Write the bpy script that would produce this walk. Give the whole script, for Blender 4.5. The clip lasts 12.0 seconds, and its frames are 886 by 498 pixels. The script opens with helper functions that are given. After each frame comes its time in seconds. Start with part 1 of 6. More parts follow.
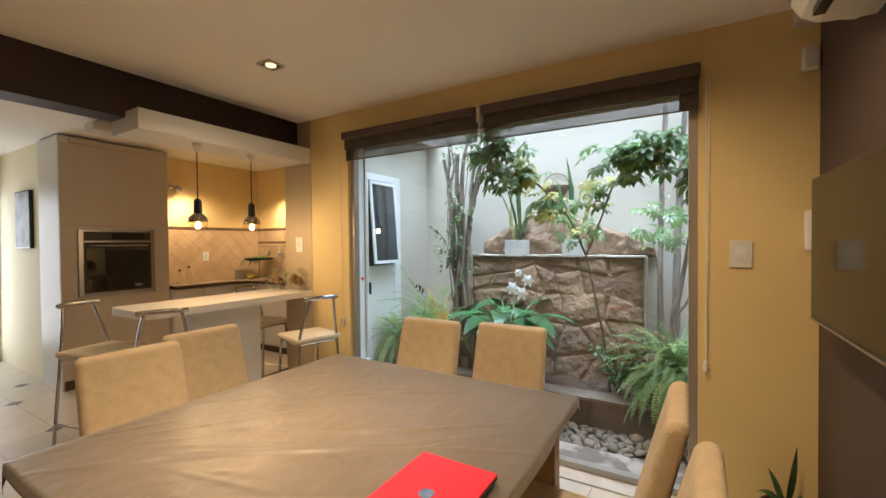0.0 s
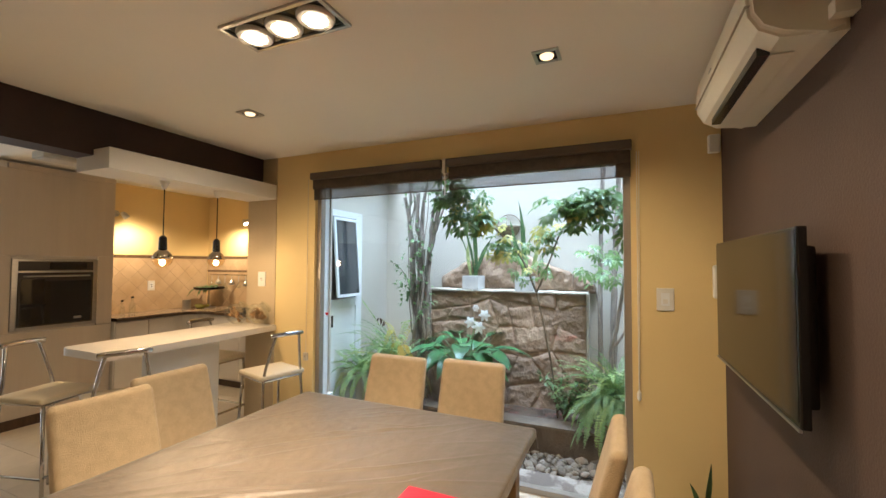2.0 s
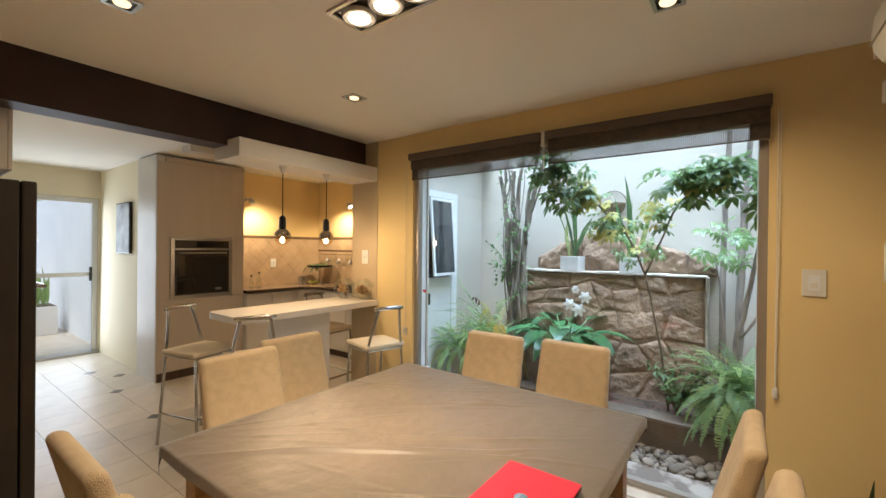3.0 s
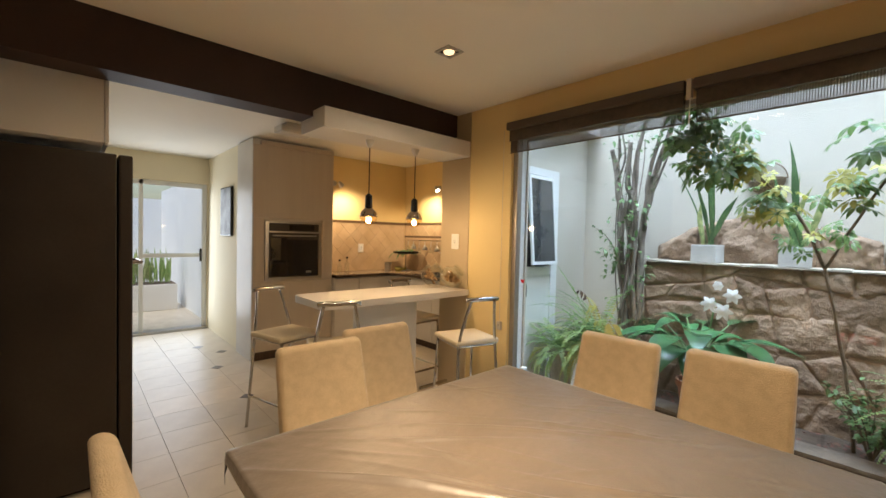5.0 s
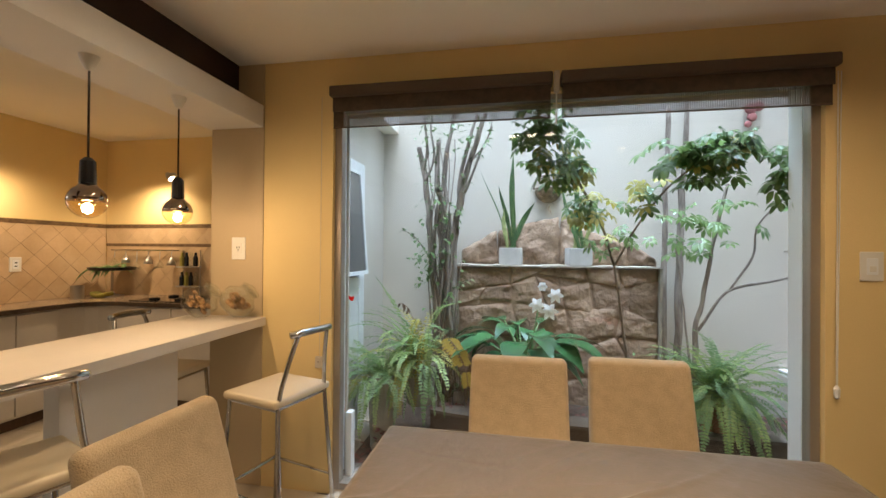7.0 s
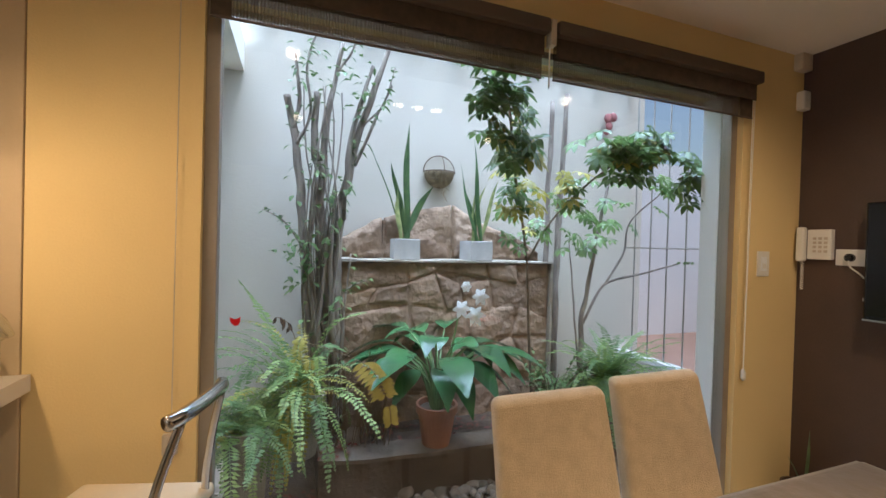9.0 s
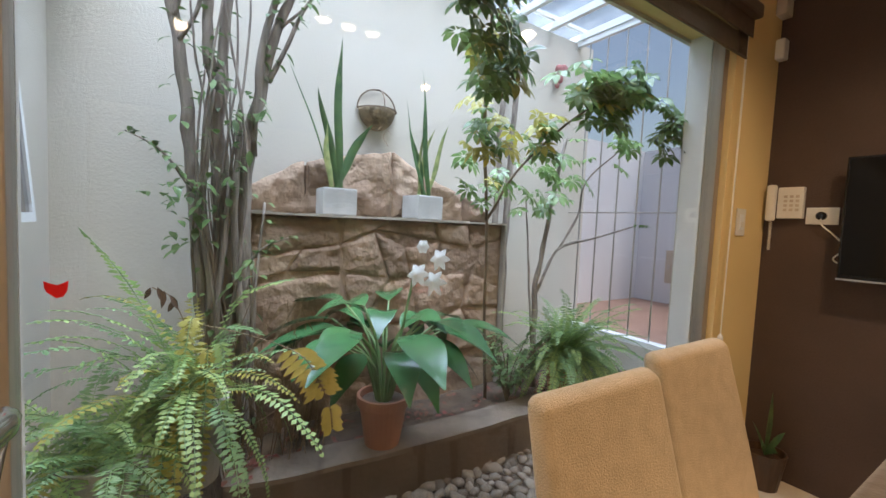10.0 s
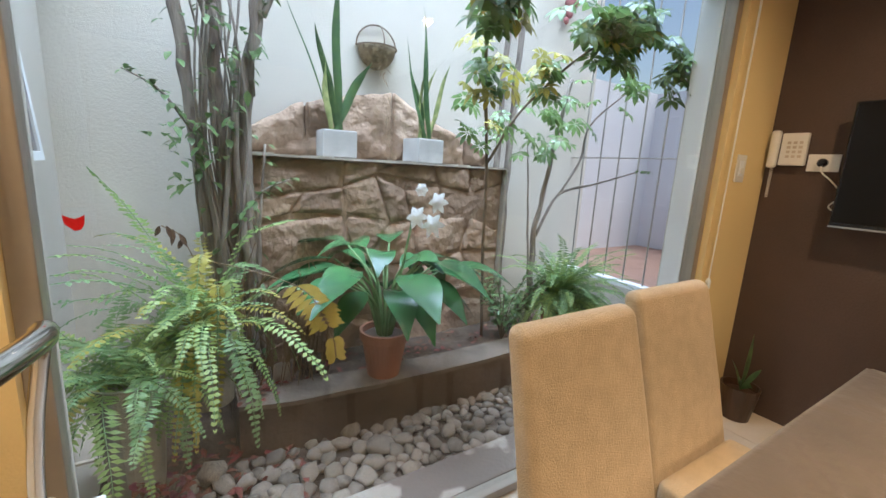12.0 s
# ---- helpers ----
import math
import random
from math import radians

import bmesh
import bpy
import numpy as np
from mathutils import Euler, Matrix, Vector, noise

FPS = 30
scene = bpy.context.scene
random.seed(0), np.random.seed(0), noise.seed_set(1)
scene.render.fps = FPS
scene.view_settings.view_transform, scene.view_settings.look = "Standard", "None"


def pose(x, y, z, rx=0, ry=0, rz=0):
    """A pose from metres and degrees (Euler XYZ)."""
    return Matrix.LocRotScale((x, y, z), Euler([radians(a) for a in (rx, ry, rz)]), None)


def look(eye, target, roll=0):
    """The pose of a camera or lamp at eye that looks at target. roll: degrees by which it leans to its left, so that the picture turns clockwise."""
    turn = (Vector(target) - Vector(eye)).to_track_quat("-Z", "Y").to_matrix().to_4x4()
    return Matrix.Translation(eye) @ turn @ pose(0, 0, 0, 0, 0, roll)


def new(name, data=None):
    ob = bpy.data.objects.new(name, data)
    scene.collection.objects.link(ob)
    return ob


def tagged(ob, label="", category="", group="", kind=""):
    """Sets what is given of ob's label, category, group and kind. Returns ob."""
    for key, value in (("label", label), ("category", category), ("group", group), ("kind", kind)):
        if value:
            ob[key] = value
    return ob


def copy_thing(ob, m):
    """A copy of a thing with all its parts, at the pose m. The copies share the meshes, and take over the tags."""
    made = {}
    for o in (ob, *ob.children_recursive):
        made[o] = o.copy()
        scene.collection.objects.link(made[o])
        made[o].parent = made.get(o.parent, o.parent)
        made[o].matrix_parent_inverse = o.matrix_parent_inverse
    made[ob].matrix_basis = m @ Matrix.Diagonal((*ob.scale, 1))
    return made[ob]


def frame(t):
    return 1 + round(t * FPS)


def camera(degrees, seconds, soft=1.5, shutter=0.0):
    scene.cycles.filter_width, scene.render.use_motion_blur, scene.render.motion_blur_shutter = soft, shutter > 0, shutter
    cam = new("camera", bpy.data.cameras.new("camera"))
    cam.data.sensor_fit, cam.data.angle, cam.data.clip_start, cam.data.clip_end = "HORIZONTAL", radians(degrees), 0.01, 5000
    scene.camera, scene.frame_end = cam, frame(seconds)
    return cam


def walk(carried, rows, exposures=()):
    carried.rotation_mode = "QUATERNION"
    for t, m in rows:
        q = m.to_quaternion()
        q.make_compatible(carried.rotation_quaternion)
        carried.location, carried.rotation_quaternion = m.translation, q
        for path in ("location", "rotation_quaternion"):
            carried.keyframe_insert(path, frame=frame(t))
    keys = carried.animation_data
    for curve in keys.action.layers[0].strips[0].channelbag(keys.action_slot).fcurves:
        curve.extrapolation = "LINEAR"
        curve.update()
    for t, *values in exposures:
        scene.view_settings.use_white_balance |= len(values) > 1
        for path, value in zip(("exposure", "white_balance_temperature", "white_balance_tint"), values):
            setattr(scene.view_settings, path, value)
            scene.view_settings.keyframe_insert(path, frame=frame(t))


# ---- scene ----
cam = camera(94.6, 12.0)
PATH = [
    (0, (-0.04, 1.286, 1.492), (-1.063, 3.004, 1.46), -0.5),
    (0.5, (-0.028, 1.163, 1.503), (-0.846, 2.988, 1.481), -0.7),
    (1, (-0.023, 1.052, 1.564), (-0.723, 2.925, 1.595), 0.3),
    (1.5, (-0.045, 1.033, 1.6), (-0.752, 2.902, 1.677), 1.0),
    (2, (-0.049, 1.019, 1.629), (-0.845, 2.852, 1.705), 0.3),
    (2.5, (-0.074, 1.015, 1.608), (-1.06, 2.755, 1.634), 0.3),
    (3, (-0.098, 1.036, 1.583), (-1.281, 2.648, 1.577), 0.6),
    (3.5, (-0.144, 1.116, 1.558), (-1.551, 2.537, 1.53), 1.3),
    (3.7, (-0.119, 1.178, 1.535), (-1.65, 2.464, 1.508), 1.4),
    (5.3, (-0.649, 1.385, 1.51), (-2.079, 2.78, 1.425), 1.4),
    (5.5, (-0.763, 1.466, 1.494), (-1.975, 3.054, 1.405), 1.3),
    (6, (-0.934, 1.53, 1.493), (-1.653, 3.393, 1.392), 1.6),
    (6.5, (-1.17, 1.518, 1.507), (-1.627, 3.465, 1.475), 1.7),
    (6.7, (-1.297, 1.555, 1.477), (-1.723, 3.509, 1.488), 1.2),
    (8.3, (-2.215, 2.06, 1.468), (-1.845, 4.025, 1.455), 0.7),
    (8.5, (-2.279, 2.183, 1.471), (-1.791, 4.123, 1.466), 0.9),
    (9, (-2.291, 2.382, 1.476), (-1.61, 4.262, 1.454), 1.6),
    (9.5, (-2.341, 2.754, 1.408), (-1.387, 4.512, 1.369), 2.4),
    (10, (-2.292, 2.97, 1.336), (-1.207, 4.646, 1.214), 2.6),
    (10.5, (-2.274, 2.999, 1.306), (-1.157, 4.629, 0.997), 2.7),
    (11, (-2.279, 2.976, 1.262), (-1.191, 4.566, 0.725), 3.5),
    (11.5, (-2.309, 2.942, 1.186), (-1.244, 4.492, 0.505), 4.3),
    (12, (-2.293, 2.906, 1.329), (-1.235, 4.56, 0.945), 3.2),
]
EXPOSURES = [(0, 0.14, 6450, 12), (2, 0.36, 6000, 10), (3.7, 0.16, 6150, 10), (5.5, 0.08, 6450, 12), (6.5, 0.02, 6500, 13), (8.3, -0.14, 5950, 14), (9.5, -0.16, 6100, 16), (10.5, 0.04, 6900, 18), (11.2, 0.06, 7050, 19), (12, 0.18, 6150, 14)]
walk(cam, [(t, look(eye, target, roll)) for t, eye, target, roll in PATH], EXPOSURES)

# ---- daylight ----
world = bpy.data.worlds.new("overcast")
scene.world = world
world.use_nodes = True
wn = world.node_tree.nodes
sky = wn.new("ShaderNodeTexSky")
sky.sky_type = "NISHITA"
sky.sun_disc = False
sky.sun_elevation, sky.sun_rotation = radians(62), radians(150)
sky.air_density, sky.dust_density = 1.4, 3.0
wn["Background"].inputs["Strength"].default_value = 0.15
world.node_tree.links.new(sky.outputs["Color"], wn["Background"].inputs["Color"])
sun = new("sun", bpy.data.lights.new("sun", "SUN"))
sun.data.energy, sun.data.angle, sun.data.color = 1.5, radians(25), (1.0, 0.98, 0.95)
sun.matrix_world = look((0.5, 1.5, 9), (-0.8, 4.9, 0))

WARM = (1.0, 0.74, 0.455)


def spot(name, eye, target, watts, cone=95, blend=0.6, size=0.04, tint=WARM):
    ob = new(name, bpy.data.lights.new(name, "SPOT"))
    ob.data.energy, ob.data.color = watts, tint
    ob.data.spot_size, ob.data.spot_blend, ob.data.shadow_soft_size = radians(cone), blend, size
    ob.matrix_world = look(eye, target)
    return ob


def bulb(name, at, watts, size=0.03, tint=WARM):
    ob = new(name, bpy.data.lights.new(name, "POINT"))
    ob.data.energy, ob.data.color, ob.data.shadow_soft_size = watts, tint, size
    ob.location = at
    return ob


for i in range(3):
    spot("ceiling_lamp_light", (-1.515 + 0.168 * i, 2.305, 2.61), (-1.46 + 0.12 * i, 2.39, 0), 135, 70, 1.0)
for lx, ly in ((-2.325, 2.99), (-0.365, 2.99), (-2.29, 1.64), (-0.365, 1.64)):
    spot("downlight_light", (lx, ly, 2.61), (lx, ly, 0), 62 if lx > -1 else 33, 156, 0.9)
for ly in (2.973, 3.412):
    bulb("pendant_light", (-3.167, ly, 1.635), 7.5, tint=(1.0, 0.68, 0.37))
spot("wall_spot_light", (-5.58, 4.14, 2.16), (-5.88, 4.4, 1.1), 40, 150, 0.9)
spot("wall_spot_light", (-5.1, 5.08, 2.16), (-5.2, 5.36, 1.1), 44, 150, 0.9)

sky_door = new("door_daylight", bpy.data.lights.new("door_daylight", "AREA"))
sky_door.data.shape, sky_door.data.size, sky_door.data.size_y = "RECTANGLE", 1.0, 2.0
sky_door.data.energy, sky_door.data.color = 20, (0.86, 0.93, 1.0)
sky_door.matrix_world = look((-7.68, 2.32, 1.15), (-3, 2.2, 0.9))

sky_roof = new("roof_daylight", bpy.data.lights.new("roof_daylight", "AREA"))
sky_roof.data.shape, sky_roof.data.size, sky_roof.data.size_y = "RECTANGLE", 5.4, 2.8
sky_roof.data.energy, sky_roof.data.color = 390, (0.64, 0.80, 1.0)
sky_roof.data.spread = radians(92)
sky_roof.matrix_world = look((-1.9, 5.05, 4.4), (-1.9, 4.95, 0))

# ---- materials ----
def material(name, colour, rough=0.6, metal=0.0, vary=0.08, scale=6.0, bump=0.0, bump_scale=60.0, second=None, mix_scale=2.0, coat=0.0, stretch=(1, 1, 1), spread=(0.35, 0.65), rnd=0.0, sheen=0.0, relief=0.01):
    m = bpy.data.materials.new(name)
    m.use_nodes = True
    n, l = m.node_tree.nodes, m.node_tree.links
    p = n["Principled BSDF"]
    p.inputs["Roughness"].default_value, p.inputs["Metallic"].default_value = rough, metal
    p.inputs["Coat Weight"].default_value = coat
    p.inputs["Sheen Weight"].default_value = sheen
    tc = n.new("ShaderNodeTexCoord")
    mp = n.new("ShaderNodeMapping")
    mp.inputs["Scale"].default_value = stretch
    l.new(tc.outputs["Object"], mp.inputs["Vector"])
    big = n.new("ShaderNodeTexNoise")
    big.inputs["Scale"].default_value, big.inputs["Detail"].default_value = mix_scale, 6
    fine = n.new("ShaderNodeTexNoise")
    fine.inputs["Scale"].default_value, fine.inputs["Detail"].default_value = bump_scale, 5
    l.new(mp.outputs["Vector"], big.inputs["Vector"])
    l.new(mp.outputs["Vector"], fine.inputs["Vector"])
    ramp = n.new("ShaderNodeValToRGB")
    c2 = second or tuple(c * (1 - 2 * vary) for c in colour)
    ramp.color_ramp.elements[0].position, ramp.color_ramp.elements[1].position = spread
    ramp.color_ramp.elements[0].color, ramp.color_ramp.elements[1].color = (*c2, 1), (*colour, 1)
    l.new(big.outputs["Fac"], ramp.inputs["Fac"])
    hsv = n.new("ShaderNodeHueSaturation")
    mr = n.new("ShaderNodeMapRange")
    mr.inputs["To Min"].default_value, mr.inputs["To Max"].default_value = 1 - vary, 1 + vary
    l.new(fine.outputs["Fac"], mr.inputs["Value"])
    value = mr.outputs["Result"]
    if rnd:
        oi = n.new("ShaderNodeObjectInfo")
        r2 = n.new("ShaderNodeMapRange")
        r2.inputs["To Min"].default_value, r2.inputs["To Max"].default_value = 1 - rnd, 1 + rnd
        l.new(oi.outputs["Random"], r2.inputs["Value"])
        mu = n.new("ShaderNodeMath")
        mu.operation = "MULTIPLY"
        l.new(value, mu.inputs[0])
        l.new(r2.outputs["Result"], mu.inputs[1])
        value = mu.outputs["Value"]
    l.new(value, hsv.inputs["Value"])
    l.new(ramp.outputs["Color"], hsv.inputs["Color"])
    l.new(hsv.outputs["Color"], p.inputs["Base Color"])
    if bump:
        b = n.new("ShaderNodeBump")
        b.inputs["Strength"].default_value, b.inputs["Distance"].default_value = bump, relief
        l.new(fine.outputs["Fac"], b.inputs["Height"])
        l.new(b.outputs["Normal"], p.inputs["Normal"])
    return m


def glow(name, colour, strength):
    m = bpy.data.materials.new(name)
    m.use_nodes = True
    p = m.node_tree.nodes["Principled BSDF"]
    p.inputs["Base Color"].default_value = (*colour, 1)
    p.inputs["Emission Color"].default_value, p.inputs["Emission Strength"].default_value = (*colour, 1), strength
    return m


def clear(name, tint=(1, 1, 1), gloss=0.06, rough=0.0, hide=0.0, weave=None):
    """Thin glass: sees straight through, with a mirror share that grows at grazing angles."""
    m = bpy.data.materials.new(name)
    m.use_nodes = True
    n, l = m.node_tree.nodes, m.node_tree.links
    n.remove(n["Principled BSDF"])
    tr, gl, mx, fr, pw, ad = (n.new("ShaderNode" + k) for k in ("BsdfTransparent", "BsdfGlossy", "MixShader", "LayerWeight", "Math", "Math"))
    tr.inputs["Color"].default_value = (*tint, 1)
    gl.inputs["Roughness"].default_value = rough
    fr.inputs["Blend"].default_value = 0.5
    pw.operation, ad.operation = "POWER", "MULTIPLY_ADD"
    pw.inputs[1].default_value = 4.0
    ad.inputs[1].default_value, ad.inputs[2].default_value = 0.8, gloss * 0.5
    l.new(fr.outputs["Facing"], pw.inputs[0])
    l.new(pw.outputs["Value"], ad.inputs[0])
    l.new(ad.outputs["Value"], mx.inputs["Fac"])
    l.new(tr.outputs["BSDF"], mx.inputs[1])
    l.new(gl.outputs["BSDF"], mx.inputs[2])
    out = mx
    if hide:
        df, m2 = n.new("ShaderNodeBsdfDiffuse"), n.new("ShaderNodeMixShader")
        df.inputs["Color"].default_value = (*(weave or tint), 1)
        m2.inputs["Fac"].default_value = hide
        l.new(mx.outputs["Shader"], m2.inputs[1])
        l.new(df.outputs["BSDF"], m2.inputs[2])
        out = m2
    l.new(out.outputs["Shader"], n["Material Output"].inputs["Surface"])
    return m


def leafy(name, colour, second, rough=0.4, trans=0.25, scale=9.0):
    """A leaf: gloss above and some light through it."""
    m = material(name, colour, rough, vary=0.2, mix_scale=scale, second=second, bump_scale=40, bump=0.15)
    n, l = m.node_tree.nodes, m.node_tree.links
    p = n["Principled BSDF"]
    t, mx = n.new("ShaderNodeBsdfTranslucent"), n.new("ShaderNodeMixShader")
    mx.inputs["Fac"].default_value = trans
    l.new(p.inputs["Base Color"].links[0].from_socket, t.inputs["Color"])
    l.new(p.outputs["BSDF"], mx.inputs[1])
    l.new(t.outputs["BSDF"], mx.inputs[2])
    l.new(mx.outputs["Shader"], n["Material Output"].inputs["Surface"])
    return m


M_YELLOW = material("yellow_wall_paint", (0.80, 0.62, 0.30), 0.75, vary=0.035, mix_scale=1.2, bump=0.12, bump_scale=140, second=(0.76, 0.58, 0.275))
M_CREAM = material("cream_wall_paint", (0.82, 0.74, 0.55), 0.75, vary=0.03, mix_scale=1.2, bump=0.1, bump_scale=140, second=(0.79, 0.71, 0.52))
M_CEIL = material("ceiling_paint", (0.92, 0.88, 0.80), 0.8, vary=0.02, mix_scale=0.8, bump=0.05, bump_scale=120)
M_WHITE = material("white_paint", (0.80, 0.78, 0.74), 0.5, vary=0.03, mix_scale=1.5, bump=0.05, bump_scale=120)
M_PILLAR = material("cream_pillar_paint", (0.55, 0.43, 0.27), 0.6, vary=0.03, mix_scale=1.5, bump=0.05, bump_scale=120)
M_BROWN = material("brown_textured_wall", (0.092, 0.058, 0.044), 0.75, vary=0.12, mix_scale=2.0, bump=0.22, bump_scale=110, second=(0.074, 0.047, 0.036))
M_BEAM = material("dark_beam_paint", (0.045, 0.022, 0.016), 0.6, vary=0.15, mix_scale=3, bump=0.1)
M_GARDEN = material("garden_render", (0.655, 0.625, 0.565), 0.85, vary=0.05, mix_scale=1.3, bump=0.25, bump_scale=90, second=(0.585, 0.55, 0.48))
M_TILE = material("floor_tile", (0.66, 0.58, 0.46), 0.36, vary=0.05, mix_scale=5, second=(0.60, 0.52, 0.41), bump=0.03, rnd=0.05)
M_WGROUT = material("wall_grout", (0.48, 0.345, 0.21), 0.9, vary=0.08)
M_GROUT = material("grout", (0.42, 0.36, 0.28), 0.9, vary=0.1)
M_DIAMOND = material("dark_insert", (0.10, 0.085, 0.07), 0.3, vary=0.1)
M_ALU = material("champagne_aluminium", (0.40, 0.36, 0.31), 0.38, 0.5, vary=0.05)
M_WFRAME = material("white_enamel", (0.85, 0.87, 0.88), 0.35, vary=0.03)
M_SILL = material("marble_sill", (0.62, 0.55, 0.45), 0.3, vary=0.08, mix_scale=7, second=(0.5, 0.43, 0.34))
M_SLAB = material("worn_painted_slab", (0.42, 0.37, 0.325), 0.6, vary=0.2, mix_scale=4.5, second=(0.17, 0.135, 0.115), spread=(0.49, 0.55), bump=0.4)
M_GLASS = clear("window_glass", (0.97, 0.985, 0.98))
M_BLIND = material("blind_fabric", (0.085, 0.062, 0.042), 0.8, vary=0.15, mix_scale=30, bump=0.3, bump_scale=300)
M_CASE = material("blind_case", (0.10, 0.072, 0.05), 0.5, vary=0.08)
M_CHROME = material("chrome", (0.58, 0.57, 0.56), 0.14, 1.0, vary=0.03)
M_STEEL = material("brushed_steel", (0.55, 0.54, 0.52), 0.32, 1.0, vary=0.06, stretch=(1, 1, 30))
M_BLACK = material("black_plastic", (0.012, 0.012, 0.013), 0.25, vary=0.1)
M_DARKGLASS = material("dark_glass", (0.012, 0.012, 0.013), 0.06, vary=0.05, coat=0.5)
M_DOORGLASS = material("garden_door_glass", (0.05, 0.056, 0.062), 0.04, vary=0.05, coat=1.0)
M_SCREEN = material("screen_glass", (0.012, 0.011, 0.010), 0.08, vary=0.05)
M_SCREEN.node_tree.nodes["Principled BSDF"].inputs["Specular IOR Level"].default_value = 0.22
M_PLASTIC = material("white_plastic", (0.78, 0.76, 0.70), 0.35, vary=0.02)
M_AC = material("aged_white_plastic", (0.80, 0.76, 0.64), 0.3, vary=0.03)
M_LAM = material("cream_laminate", (0.56, 0.485, 0.40), 0.45, vary=0.04, mix_scale=5, stretch=(3, 3, 0.15), bump_scale=60, second=(0.53, 0.455, 0.375), bump=0.05)
M_LAMW = material("pale_laminate", (0.66, 0.62, 0.57), 0.4, vary=0.04, mix_scale=3)
M_GRANITE = material("granite", (0.40, 0.30, 0.20), 0.2, vary=0.25, mix_scale=60, second=(0.12, 0.08, 0.05))
M_EDGE = material("dark_granite_edge", (0.09, 0.06, 0.04), 0.25, vary=0.25, mix_scale=50)
M_WTILE = material("kitchen_tile", (0.57, 0.42, 0.26), 0.3, vary=0.08, mix_scale=5, second=(0.49, 0.35, 0.205), rnd=0.05)
M_BORDER = material("tile_border", (0.20, 0.12, 0.06), 0.35, vary=0.3, mix_scale=40)
M_FRIDGE = material("dark_fridge_steel", (0.048, 0.038, 0.030), 0.42, 0.25, vary=0.15, mix_scale=2, bump=0.05)
M_FABRIC = material("beige_woven_fabric", (0.60, 0.47, 0.30), 0.95, vary=0.2, mix_scale=22, second=(0.53, 0.41, 0.255), bump=0.8, bump_scale=260, sheen=0.2, relief=0.006)
M_LEG = material("dark_wood", (0.09, 0.05, 0.028), 0.4, vary=0.2, mix_scale=4, stretch=(8, 8, 1))
M_WOOD = material("pale_wood", (0.48, 0.31, 0.16), 0.45, vary=0.15, mix_scale=4, stretch=(8, 1, 8), second=(0.36, 0.22, 0.11))
M_CLOTH = material("brown_tablecloth", (0.118, 0.092, 0.070), 0.34, vary=0.10, mix_scale=2.5, second=(0.090, 0.070, 0.053), bump=0.25, bump_scale=22, relief=0.012, sheen=0.3)
M_RED = material("red_plastic", (0.62, 0.015, 0.035), 0.35, vary=0.03)
M_SEAT = material("cream_vinyl", (0.72, 0.62, 0.44), 0.45, vary=0.04)
M_LAMP = glow("lamp_glow", (1.0, 0.78, 0.52), 22)
M_DIM = glow("downlight_glow", (1.0, 0.74, 0.44), 1.3)
M_FILAMENT = glow("filament", (1.0, 0.78, 0.48), 45)
M_BULB = clear("bulb_glass", (1.0, 0.9, 0.72), 0.1)
M_JAR = clear("jar_glass", (0.95, 0.97, 0.96), 0.12)
M_MIRROR = material("mirrored_glass", (0.42, 0.34, 0.27), 0.08, 1.0, vary=0.02)


# ---- mesh helpers ----
def mesh_of(name, bm, mat, smooth=False):
    me = bpy.data.meshes.new(name)
    bmesh.ops.recalc_face_normals(bm, faces=bm.faces)
    bm.to_mesh(me)
    bm.free()
    for m in (mat if isinstance(mat, (list, tuple)) else [mat]):
        me.materials.append(m)
    if smooth:
        for f in me.polygons:
            f.use_smooth = True
    return me


def part(name, bm, mat, parent, label="", smooth=False):
    ob = new(name, mesh_of(name, bm, mat, smooth))
    ob.parent = parent
    return tagged(ob, label) if label else ob


def thing(name, label, category, at=(0, 0, 0), turn=0, group="", kind=""):
    ob = new(name)
    ob.matrix_basis = pose(*at, 0, 0, turn)
    ob.empty_display_size = 0.1
    return tagged(ob, label, category, group, kind)


def solid(name, bm, mat, label, category, group="", kind="", smooth=False):
    return tagged(new(name, mesh_of(name, bm, mat, smooth)), label, category, group, kind)


def setting(name, bm, mat, label="", category=""):
    return tagged(new(name, mesh_of(name, bm, mat)), label, category, "", "structure")


def box(x0, x1, y0, y1, z0, z1, bevel=0.0, bm=None, seg=2):
    own = bmesh.new()
    bmesh.ops.create_cube(own, size=1)
    bmesh.ops.transform(own, verts=own.verts, matrix=Matrix.LocRotScale(((x0 + x1) / 2, (y0 + y1) / 2, (z0 + z1) / 2), None, (x1 - x0, y1 - y0, z1 - z0)))
    if bevel:
        bmesh.ops.bevel(own, geom=own.edges[:], offset=bevel, segments=seg, affect="EDGES", profile=0.6)
    return join(bm, own)


def join(bm, own):
    if bm is None:
        return own
    me = bpy.data.meshes.new("tmp")
    own.to_mesh(me)
    own.free()
    bm.from_mesh(me)
    bpy.data.meshes.remove(me)
    return bm


